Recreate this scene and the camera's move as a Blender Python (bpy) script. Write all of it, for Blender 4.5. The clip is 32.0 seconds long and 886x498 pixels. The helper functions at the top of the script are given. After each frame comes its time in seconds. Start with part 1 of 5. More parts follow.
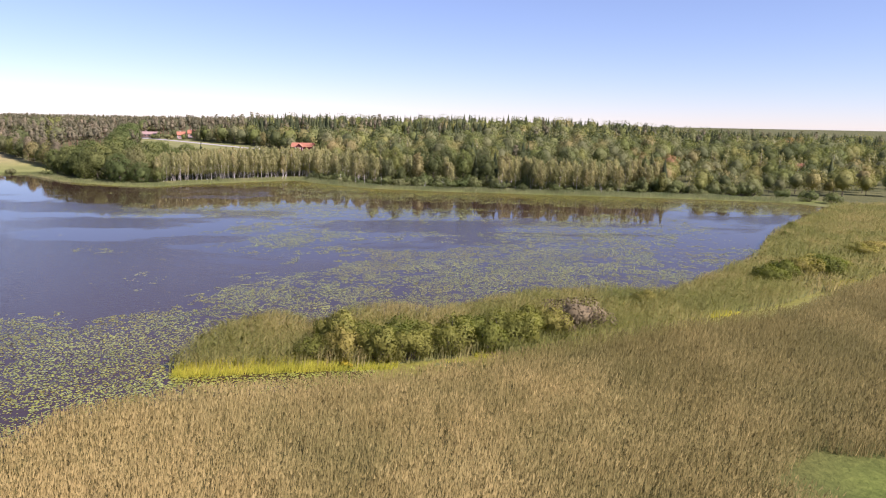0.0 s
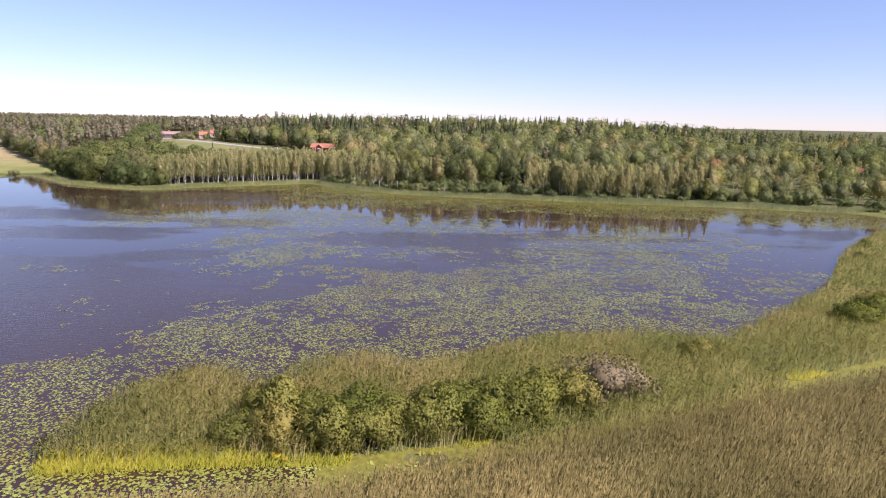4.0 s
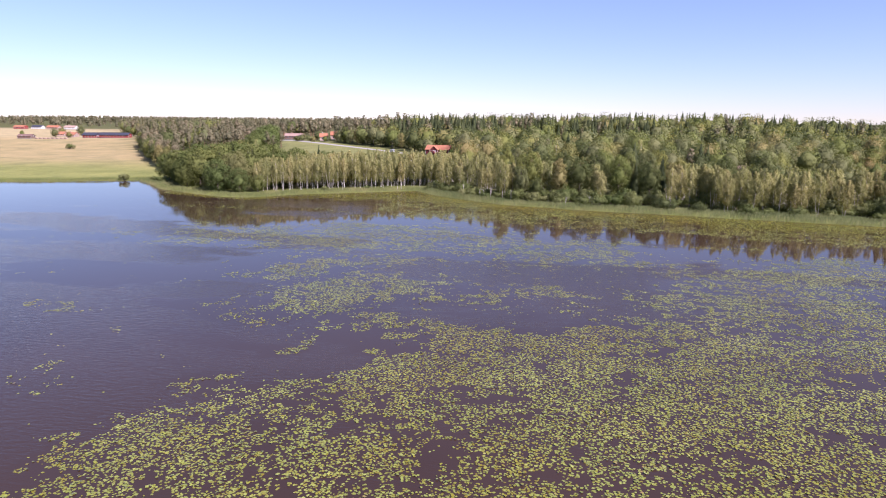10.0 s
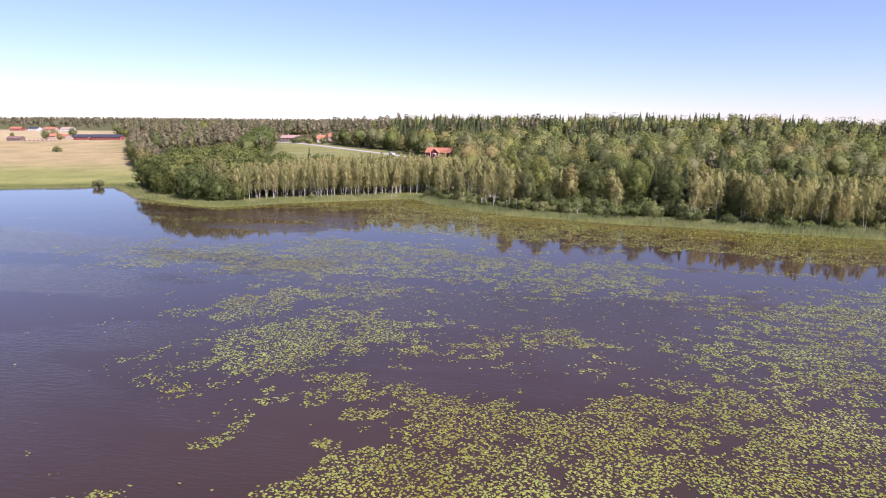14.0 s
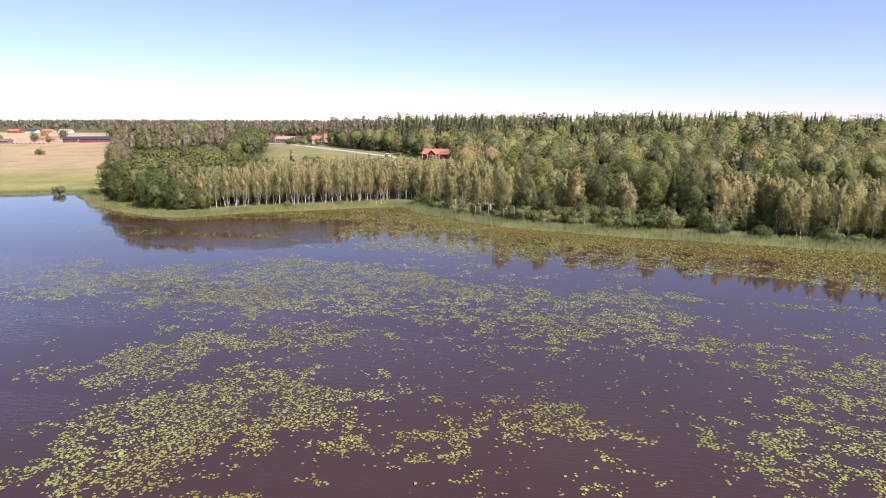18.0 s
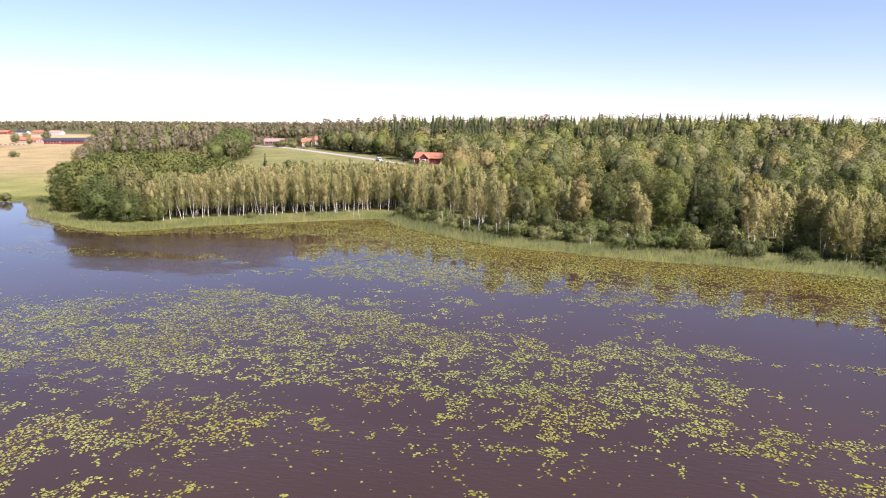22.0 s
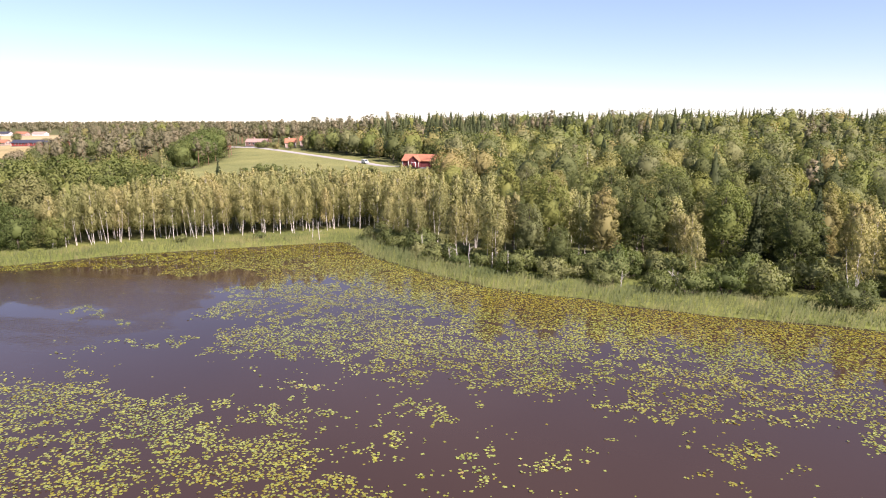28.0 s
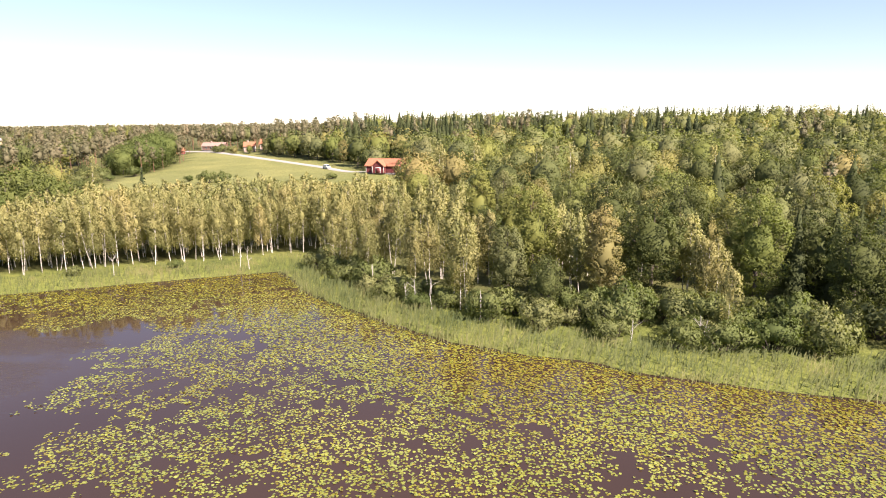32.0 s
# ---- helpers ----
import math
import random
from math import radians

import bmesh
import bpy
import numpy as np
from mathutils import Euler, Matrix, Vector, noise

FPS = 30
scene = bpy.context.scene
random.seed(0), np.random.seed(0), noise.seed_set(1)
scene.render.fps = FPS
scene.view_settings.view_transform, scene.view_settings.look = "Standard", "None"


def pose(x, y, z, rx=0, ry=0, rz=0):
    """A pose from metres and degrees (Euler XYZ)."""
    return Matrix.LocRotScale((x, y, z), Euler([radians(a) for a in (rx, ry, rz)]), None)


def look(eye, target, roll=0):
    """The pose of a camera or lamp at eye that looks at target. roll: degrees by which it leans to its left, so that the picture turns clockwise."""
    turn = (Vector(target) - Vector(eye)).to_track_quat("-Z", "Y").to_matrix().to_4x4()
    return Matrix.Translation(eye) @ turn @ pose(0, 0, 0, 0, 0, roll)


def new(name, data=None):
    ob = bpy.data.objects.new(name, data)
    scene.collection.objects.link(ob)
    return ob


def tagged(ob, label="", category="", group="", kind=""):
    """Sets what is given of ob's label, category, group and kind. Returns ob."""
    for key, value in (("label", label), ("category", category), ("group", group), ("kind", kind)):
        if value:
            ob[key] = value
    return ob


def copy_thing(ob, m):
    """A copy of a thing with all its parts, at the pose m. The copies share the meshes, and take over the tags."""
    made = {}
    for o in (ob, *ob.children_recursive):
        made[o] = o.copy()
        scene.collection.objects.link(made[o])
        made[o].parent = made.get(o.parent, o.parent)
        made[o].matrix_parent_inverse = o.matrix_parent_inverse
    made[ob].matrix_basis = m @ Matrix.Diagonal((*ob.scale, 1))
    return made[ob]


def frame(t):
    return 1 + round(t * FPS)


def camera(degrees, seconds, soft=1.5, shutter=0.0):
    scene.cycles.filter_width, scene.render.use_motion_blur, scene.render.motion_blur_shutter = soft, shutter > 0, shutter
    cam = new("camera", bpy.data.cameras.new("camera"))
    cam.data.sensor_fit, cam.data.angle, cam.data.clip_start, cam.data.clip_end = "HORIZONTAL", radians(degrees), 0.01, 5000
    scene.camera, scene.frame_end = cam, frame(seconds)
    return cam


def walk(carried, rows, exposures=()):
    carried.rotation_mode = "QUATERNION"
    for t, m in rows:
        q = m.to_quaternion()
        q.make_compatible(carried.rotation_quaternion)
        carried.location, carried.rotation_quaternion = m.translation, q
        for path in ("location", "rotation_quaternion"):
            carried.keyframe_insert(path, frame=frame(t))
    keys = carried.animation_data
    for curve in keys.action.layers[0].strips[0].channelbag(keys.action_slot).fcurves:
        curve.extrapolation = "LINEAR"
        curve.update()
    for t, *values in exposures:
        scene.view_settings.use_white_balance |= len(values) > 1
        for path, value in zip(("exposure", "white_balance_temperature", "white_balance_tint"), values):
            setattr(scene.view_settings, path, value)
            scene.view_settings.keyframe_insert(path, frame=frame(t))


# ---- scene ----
cam = camera(67.9, 32.0, 1.1)
PATH = [
    (0, (-6.049, 1.058, 27.83), (-5.925, 3.017, 27.446), 1.1),
    (0.5, (-5.295, 3.851, 27.83), (-5.168, 5.81, 27.446), 1.1),
    (1, (-4.557, 6.631, 27.852), (-4.426, 8.589, 27.469), 1.1),
    (1.5, (-3.789, 9.376, 27.853), (-3.657, 11.334, 27.469), 1.1),
    (2, (-2.94, 12.166, 27.807), (-2.805, 14.124, 27.422), 1.1),
    (2.5, (-2.09, 14.927, 27.693), (-1.955, 16.885, 27.309), 1.1),
    (3, (-1.304, 17.677, 27.61), (-1.166, 19.635, 27.227), 1.2),
    (3.5, (-0.604, 20.321, 27.537), (-0.464, 22.279, 27.155), 1.2),
    (4, (0.068, 23.031, 27.48), (0.092, 24.994, 27.096), 1.2),
    (4.5, (0.912, 25.854, 27.418), (0.739, 27.808, 27.03), 1.0),
    (6.5, (2.42, 38.616, 27.171), (2.104, 40.552, 26.779), 0.8),
    (7, (2.688, 41.64, 27.131), (2.36, 43.574, 26.739), 0.7),
    (7.5, (2.884, 44.513, 27.1), (2.55, 46.446, 26.707), 0.7),
    (8, (2.983, 47.375, 27.134), (2.642, 49.306, 26.742), 0.7),
    (8.5, (3.057, 50.199, 27.173), (2.709, 52.129, 26.782), 0.7),
    (9, (3.071, 53.01, 27.213), (2.718, 54.939, 26.821), 0.6),
    (9.5, (3.071, 55.739, 27.196), (2.714, 57.668, 26.804), 0.6),
    (10, (3.068, 58.523, 27.136), (2.708, 60.452, 26.746), 0.5),
    (10.5, (3.004, 61.235, 27.078), (2.64, 63.162, 26.687), 0.5),
    (11, (2.857, 63.975, 27.044), (2.49, 65.902, 26.656), 0.6),
    (11.5, (2.721, 66.636, 27.008), (2.352, 68.563, 26.62), 0.6),
    (12, (2.458, 69.481, 27.067), (2.086, 71.407, 26.679), 0.6),
    (12.5, (2.153, 72.254, 27.11), (1.78, 74.18, 26.721), 0.5),
    (13, (1.831, 75.066, 27.188), (1.457, 76.992, 26.8), 0.5),
    (13.5, (1.57, 77.862, 27.212), (1.193, 79.788, 26.824), 0.4),
    (14, (1.308, 80.831, 27.26), (0.931, 82.757, 26.872), 0.4),
    (14.5, (1.17, 83.839, 27.248), (0.791, 85.764, 26.861), 0.3),
    (16.5, (2.061, 96.785, 26.556), (1.66, 98.706, 26.17), 0.3),
    (17, (2.111, 100.017, 26.491), (1.708, 101.937, 26.104), 0.2),
    (17.5, (2.116, 103.175, 26.451), (1.711, 105.095, 26.065), 0.2),
    (18, (2.123, 106.331, 26.442), (1.718, 108.251, 26.056), 0.1),
    (18.5, (2.144, 109.471, 26.404), (1.738, 111.391, 26.018), 0.1),
    (19, (2.113, 112.651, 26.363), (1.705, 114.571, 25.978), 0.1),
    (19.5, (2.106, 115.829, 26.275), (1.696, 117.748, 25.891), 0.2),
    (20, (2.073, 119.046, 26.177), (1.661, 120.965, 25.794), 0.2),
    (20.5, (1.958, 122.192, 26.06), (1.545, 124.111, 25.678), 0.1),
    (21, (1.779, 125.336, 25.961), (1.366, 127.256, 25.58), 0.2),
    (21.5, (1.669, 128.468, 25.888), (1.255, 130.387, 25.508), 0.2),
    (22, (1.512, 131.651, 25.84), (1.098, 133.571, 25.462), 0.3),
    (22.5, (1.324, 134.929, 25.815), (0.91, 136.848, 25.436), 0.2),
    (23, (1.133, 138.275, 25.796), (0.719, 140.194, 25.416), 0.1),
    (23.5, (0.911, 141.607, 25.73), (0.496, 143.526, 25.349), 0.0),
    (24, (0.706, 144.935, 25.66), (0.29, 146.854, 25.278), 0.0),
    (24.5, (0.499, 148.24, 25.603), (0.083, 150.159, 25.222), 0.0),
    (25, (0.219, 151.513, 25.57), (-0.197, 153.432, 25.189), 0.0),
    (25.5, (-0.096, 154.702, 25.553), (-0.514, 156.62, 25.17), -0.1),
    (27.5, (-1.812, 167.128, 25.448), (-2.235, 169.045, 25.067), -0.0),
    (28, (-2.294, 170.387, 25.45), (-2.719, 172.304, 25.067), -0.1),
    (28.5, (-2.726, 173.703, 25.425), (-3.155, 175.618, 25.042), -0.2),
    (29, (-3.131, 177.129, 25.405), (-3.561, 179.044, 25.022), -0.3),
    (29.5, (-3.456, 180.566, 25.308), (-3.886, 182.481, 24.923), -0.4),
    (30, (-3.677, 184.193, 25.244), (-4.108, 186.108, 24.859), -0.5),
    (30.5, (-3.86, 187.75, 25.217), (-4.29, 189.664, 24.831), -0.6),
    (31, (-4.129, 191.175, 25.232), (-4.557, 193.091, 24.848), -0.6),
    (31.5, (-4.417, 194.234, 25.255), (-4.812, 196.157, 24.874), -0.5),
    (32, (-4.738, 197.041, 25.254), (-5.098, 198.971, 24.873), -0.6),
]
EXPOSURES = [(0, 1.05, 5850, 34), (9, 1.07, 5750, 34), (18, 1.13, 5850, 33), (24, 1.34, 6150, 30), (28, 1.36, 6300, 28), (32, 1.6, 6800, 22)]
walk(cam, [(t, look(eye, target, roll)) for t, eye, target, roll in PATH], EXPOSURES)

# ---------------------------------------------------------------- world, sun
SUN_EL, SUN_AZ = 41.0, 124.0          # degrees; azimuth clockwise from +y
world = bpy.data.worlds.new("sky")
scene.world = world
world.use_nodes = True
wn, wl = world.node_tree.nodes, world.node_tree.links
sky = wn.new("ShaderNodeTexSky")
sky.sky_type = "NISHITA"
sky.sun_disc = False
sky.sun_elevation = radians(SUN_EL)
sky.sun_rotation = radians(SUN_AZ)
sky.air_density, sky.dust_density, sky.ozone_density = 1.0, 0.0, 2.8
sky.altitude = 900
haze = wn.new("ShaderNodeMix")          # thin even summer haze lightens the upper sky
haze.data_type = "RGBA"
haze.inputs[0].default_value = 0.14
haze.inputs[7].default_value = (6.0, 7.0, 8.6, 1)
wl.new(sky.outputs[0], haze.inputs[6])
wl.new(haze.outputs[2], wn["Background"].inputs[0])
wn["Background"].inputs[1].default_value = 0.061
sun = new("sun", bpy.data.lights.new("sun", "SUN"))
sun.data.energy, sun.data.angle, sun.data.color = 5.0, radians(0.6), (1.0, 0.95, 0.86)
to_sun = Vector((math.sin(radians(SUN_AZ)) * math.cos(radians(SUN_EL)), math.cos(radians(SUN_AZ)) * math.cos(radians(SUN_EL)), math.sin(radians(SUN_EL))))
sun.matrix_world = look(to_sun * 100, (0, 0, 0))

# ---------------------------------------------------------------- materials
def material(name):
    m = bpy.data.materials.new(name)
    m.use_nodes = True
    return m, m.node_tree.nodes, m.node_tree.links, m.node_tree.nodes["Principled BSDF"]


def noise_node(n, l, scale, detail=3.0, rough=0.6, where=None):
    t = n.new("ShaderNodeTexNoise")
    t.inputs["Scale"].default_value = scale
    t.inputs["Detail"].default_value = detail
    t.inputs["Roughness"].default_value = rough
    if where is not None:
        l.new(where, t.inputs["Vector"])
    return t


def place(n):
    return n.new("ShaderNodeNewGeometry").outputs["Position"]


def ramp(n, l, fac, stops):
    r = n.new("ShaderNodeValToRGB")
    e = r.color_ramp.elements
    while len(e) < len(stops):
        e.new(0.5)
    for k, (p, c) in enumerate(stops):
        e[k].position = p
        e[k].color = (*c, 1)
    if fac is not None:
        l.new(fac, r.inputs[0])
    return r


def mixed(n, l, mode, fac, a, b):
    x = n.new("ShaderNodeMix")
    x.data_type, x.blend_type = "RGBA", mode
    for s, v in ((0, fac), (6, a), (7, b)):
        if isinstance(v, (int, float)):
            x.inputs[s].default_value = v
        elif isinstance(v, tuple):
            x.inputs[s].default_value = (*v, 1)
        else:
            l.new(v, x.inputs[s])
    return x.outputs[2]


def plain(name, colour, rough=0.8, vary=0.25, scale=2.0, metal=0.0, relief=0.0):
    m, n, l, b = material(name)
    t = noise_node(n, l, scale, 5, 0.65, place(n))
    dark, light = [tuple(min(1, c * k) for c in colour) for k in (1 - vary, 1 + vary)]
    l.new(ramp(n, l, t.outputs[0], [(0.3, dark), (0.7, light)]).outputs[0], b.inputs["Base Color"])
    b.inputs["Roughness"].default_value = rough
    b.inputs["Metallic"].default_value = metal
    if relief:
        bu = n.new("ShaderNodeBump")
        bu.inputs["Distance"].default_value = relief
        l.new(t.outputs[0], bu.inputs["Height"])
        l.new(bu.outputs[0], b.inputs["Normal"])
    return m


def foliage(name, stops, per="object", thin=0.3, patch=0.12):
    """Leaves: the tone of a plant from its random number, or from its mesh's tone; finer differences from place."""
    m, n, l, b = material(name)
    if per == "object":
        tone = n.new("ShaderNodeObjectInfo").outputs["Random"]
    else:
        a = n.new("ShaderNodeAttribute")
        a.attribute_name = "tone"
        tone = a.outputs["Fac"]
    c = ramp(n, l, tone, stops).outputs[0]
    p = place(n)
    big = ramp(n, l, noise_node(n, l, patch, 2, 0.5, p).outputs[0], [(0.3, (0.86, 0.9, 0.85)), (0.7, (1.12, 1.08, 1.06))]).outputs[0]
    leaf = n.new("ShaderNodeNewGeometry").outputs["Random Per Island"]
    fine = ramp(n, l, leaf, [(0.0, (0.9, 0.92, 0.88)), (0.6, (1.0, 1.0, 1.0)), (1.0, (1.12, 1.1, 1.07))]).outputs[0]
    c = mixed(n, l, "MULTIPLY", 1.0, mixed(n, l, "MULTIPLY", 1.0, c, big), fine)
    l.new(c, b.inputs["Base Color"])
    b.inputs["Roughness"].default_value = 0.7
    b.inputs["Specular IOR Level"].default_value = 0.12
    tr = n.new("ShaderNodeBsdfTranslucent")
    l.new(mixed(n, l, "MULTIPLY", 1.0, c, (1.2, 1.3, 0.6)), tr.inputs[0])
    mx = n.new("ShaderNodeMixShader")
    mx.inputs[0].default_value = thin
    l.new(b.outputs[0], mx.inputs[1])
    l.new(tr.outputs[0], mx.inputs[2])
    l.new(mx.outputs[0], n["Material Output"].inputs[0])
    return m


# leaf tones: darkest to lightest, linear
T_BIRCH = [(0.0, (0.243, 0.232, 0.094)), (0.5, (0.293, 0.269, 0.113)), (0.85, (0.334, 0.295, 0.128)), (1.0, (0.338, 0.282, 0.125))]
T_BROAD = [(0.0, (0.085, 0.105, 0.030)), (0.5, (0.118, 0.134, 0.040)), (0.75, (0.145, 0.158, 0.048)), (1.0, (0.178, 0.180, 0.058))]
T_MIX = [(0.0, (0.073, 0.082, 0.030)), (0.17, (0.102, 0.114, 0.039)), (0.32, (0.140, 0.146, 0.062)), (0.46, (0.184, 0.179, 0.080)), (0.58, (0.147, 0.165, 0.047)), (0.72, (0.198, 0.193, 0.055)), (0.84, (0.232, 0.196, 0.078)), (0.95, (0.271, 0.199, 0.082)), (1.0, (0.260, 0.135, 0.067))]
T_SPRUCE = [(0.0, (0.047, 0.060, 0.027)), (0.6, (0.076, 0.087, 0.035)), (1.0, (0.109, 0.116, 0.046))]
T_PINE = [(0.0, (0.132, 0.123, 0.071)), (0.6, (0.190, 0.165, 0.098)), (1.0, (0.251, 0.197, 0.130))]
T_WILLOW = [(0.0, (0.107, 0.130, 0.043)), (0.5, (0.154, 0.168, 0.060)), (1.0, (0.199, 0.201, 0.085))]
M_BROAD, M_SPRUCE, M_PINE, M_WILLOW = (foliage(k, t) for k, t in (("broad_leaves", T_BROAD), ("spruce_needles", T_SPRUCE), ("pine_needles", T_PINE), ("willow_leaves", T_WILLOW)))
# birch tones times 0.84: shade at the wood's edge put into the colour
M_BIRCH_SHADED = foliage("shaded_birch_leaves", [(p, tuple(0.84 * k for k in c)) for p, c in T_BIRCH])
M_BIRCH = foliage("birch_leaves", T_BIRCH, thin=0.3)
M_MIX = foliage("mixed_leaves", T_MIX[:-2])
M_FAR_BIRCH, M_FAR_BROAD, M_FAR_SPRUCE, M_FAR_PINE = (foliage("far_" + k, t, "mesh", 0.28, 0.05) for k, t in (("birch_leaves", T_BIRCH), ("broad_leaves", T_MIX), ("spruce_needles", T_SPRUCE), ("pine_needles", T_PINE)))
M_ROUND = foliage("round_crown_leaves", [(0.0, (0.098, 0.125, 0.037)), (1.0, (0.134, 0.153, 0.048))])
M_LAKEOAK = foliage("lakeside_oak_leaves", [(0.0, (0.082, 0.104, 0.032)), (1.0, (0.105, 0.128, 0.040))])
M_BANK = foliage("bank_bush_leaves", [(0.0, (0.109, 0.123, 0.020)), (0.3, (0.154, 0.161, 0.029)), (0.65, (0.213, 0.200, 0.043)), (1.0, (0.265, 0.218, 0.054))], thin=0.35)
M_OLIVE = foliage("olive_oak_leaves", [(0.0, (0.159, 0.155, 0.060)), (1.0, (0.177, 0.171, 0.068))])
M_DARKBUSH = foliage("dark_bush_leaves", [(0.0, (0.076, 0.090, 0.034)), (1.0, (0.090, 0.105, 0.041))])
M_DEAD = foliage("dead_twigs", [(0.0, (0.146, 0.111, 0.057)), (1.0, (0.187, 0.143, 0.079))], thin=0.1)
M_YELLOW = foliage("yellow_leaves", [(0.0, (0.310, 0.241, 0.017)), (1.0, (0.361, 0.284, 0.026))])
M_REED_TAN = foliage("tan_reed", [(0.0, (0.111, 0.092, 0.026)), (0.5, (0.201, 0.159, 0.054)), (1.0, (0.318, 0.240, 0.092))], "mesh", 0.3, 0.09)
M_REED_GREEN = foliage("green_reed", [(0.0, (0.091, 0.109, 0.043)), (0.5, (0.135, 0.144, 0.058)), (1.0, (0.220, 0.198, 0.091))], "mesh", 0.35, 0.12)
M_REED_NEAR = foliage("near_green_reed", [(0.0, (0.148, 0.161, 0.038)), (0.45, (0.233, 0.214, 0.065)), (1.0, (0.357, 0.268, 0.117))], "mesh", 0.4, 0.12)
M_SEDGE = foliage("bright_sedge", [(0.0, (0.247, 0.258, 0.021)), (1.0, (0.446, 0.382, 0.043))], "mesh", 0.4, 0.3)
M_PAD = foliage("lily_leaf", [(0.0, (0.190, 0.150, 0.016)), (0.22, (0.215, 0.196, 0.024)), (0.5, (0.225, 0.245, 0.046)), (0.9, (0.310, 0.325, 0.082)), (1.0, (0.258, 0.146, 0.052))], "mesh", 0.1, 0.1)
M_PAD.node_tree.nodes["Principled BSDF"].inputs["Roughness"].default_value = 0.26
M_PAD.node_tree.nodes["Principled BSDF"].inputs["Specular IOR Level"].default_value = 0.5

M_BARK, bn_, bl_, bb_ = material("pale_bark")
bt_ = noise_node(bn_, bl_, 2.2, 4, 0.7, place(bn_))
bl_.new(ramp(bn_, bl_, bt_.outputs[0], [(0.36, (0.09, 0.075, 0.06)), (0.46, (0.52, 0.46, 0.39)), (0.8, (0.70, 0.64, 0.57))]).outputs[0], bb_.inputs["Base Color"])
bb_.inputs["Roughness"].default_value = 0.8
M_WOOD = plain("dark_bark", (0.086, 0.065, 0.047), 0.9, 0.35, 3.0)
M_PINEBARK = plain("pine_bark", (0.215, 0.112, 0.065), 0.9, 0.35, 2.0)
M_GREYWOOD = plain("bleached_wood", (0.430, 0.387, 0.335), 0.9, 0.25, 4.0)

# water
M_WATER, n_, l_, b_ = material("peat_water")
p_ = place(n_)
mp_ = n_.new("ShaderNodeMapping")
mp_.inputs["Scale"].default_value = (0.35, 1.0, 1.0)
l_.new(p_, mp_.inputs[0])
at_ = n_.new("ShaderNodeAttribute")
at_.attribute_name = "ripple"
wind = noise_node(n_, l_, 0.22, 5, 0.65, mp_.outputs[0])
sum_ = n_.new("ShaderNodeMath")
sum_.operation = "ADD"
l_.new(at_.outputs["Fac"], sum_.inputs[0])
l_.new(wind.outputs[0], sum_.inputs[1])
gust = ramp(n_, l_, sum_.outputs[0], [(0.78, (0, 0, 0)), (1.08, (1, 1, 1))])
small = noise_node(n_, l_, 2.2, 4, 0.65, mp_.outputs[0])
bu_ = n_.new("ShaderNodeBump")
bu_.inputs["Distance"].default_value = 0.15
st_ = n_.new("ShaderNodeMath")
st_.operation = "MULTIPLY_ADD"
st_.inputs[1].default_value, st_.inputs[2].default_value = 0.36, 0.014
l_.new(gust.outputs[0], st_.inputs[0])
l_.new(st_.outputs[0], bu_.inputs["Strength"])
l_.new(small.outputs[0], bu_.inputs["Height"])
l_.new(bu_.outputs[0], b_.inputs["Normal"])
ro_ = n_.new("ShaderNodeMath")
ro_.operation = "MULTIPLY_ADD"
ro_.inputs[1].default_value, ro_.inputs[2].default_value = 0.10, 0.014
l_.new(gust.outputs[0], ro_.inputs[0])
l_.new(ro_.outputs[0], b_.inputs["Roughness"])
mud = noise_node(n_, l_, 0.03, 3, 0.5, p_)
l_.new(ramp(n_, l_, mud.outputs[0], [(0.3, (0.035, 0.019, 0.013)), (0.7, (0.044, 0.025, 0.017))]).outputs[0], b_.inputs["Base Color"])
b_.inputs["IOR"].default_value = 1.33

# ground: colour by zone, broken up at two scales
M_GROUND, n_, l_, b_ = material("grassland")
a_ = n_.new("ShaderNodeAttribute")
a_.attribute_name = "zone"
p_ = place(n_)
big_ = ramp(n_, l_, noise_node(n_, l_, 0.06, 4, 0.6, p_).outputs[0], [(0.3, (0.75, 0.8, 0.75)), (0.7, (1.2, 1.15, 1.1))]).outputs[0]
fine_ = noise_node(n_, l_, 1.3, 5, 0.7, p_)
fr_ = ramp(n_, l_, fine_.outputs[0], [(0.3, (0.65, 0.68, 0.62)), (0.7, (1.3, 1.25, 1.2))]).outputs[0]
l_.new(mixed(n_, l_, "MULTIPLY", 1.0, mixed(n_, l_, "MULTIPLY", 1.0, a_.outputs["Color"], big_), fr_), b_.inputs["Base Color"])
b_.inputs["Roughness"].default_value = 0.95
b_.inputs["Specular IOR Level"].default_value = 0.1
bu_ = n_.new("ShaderNodeBump")
bu_.inputs["Distance"].default_value = 0.25
l_.new(fine_.outputs[0], bu_.inputs["Height"])
l_.new(bu_.outputs[0], b_.inputs["Normal"])

M_ROAD = plain("pale_gravel", (0.327, 0.297, 0.267), 0.95, 0.15, 0.6)
M_RED = plain("falu_red_boards", (0.224, 0.030, 0.022), 0.85, 0.25, 1.2)
# falu red scaled down: shade on the barn's front is in this colour
M_SHADED_RED = plain("shaded_red_boards", (0.13, 0.026, 0.026), 0.9, 0.25, 1.2)
M_TILE = plain("orange_roof_tile", (0.327, 0.125, 0.065), 0.85, 0.25, 1.5)
M_DARKROOF = plain("dark_sheet_roof", (0.043, 0.043, 0.056), 0.5, 0.25, 0.8)
M_WHITE = plain("white_paint", (0.568, 0.550, 0.516), 0.7, 0.08, 2.0)
M_BROWNWALL = plain("brown_boards", (0.163, 0.095, 0.073), 0.85, 0.25, 1.5)
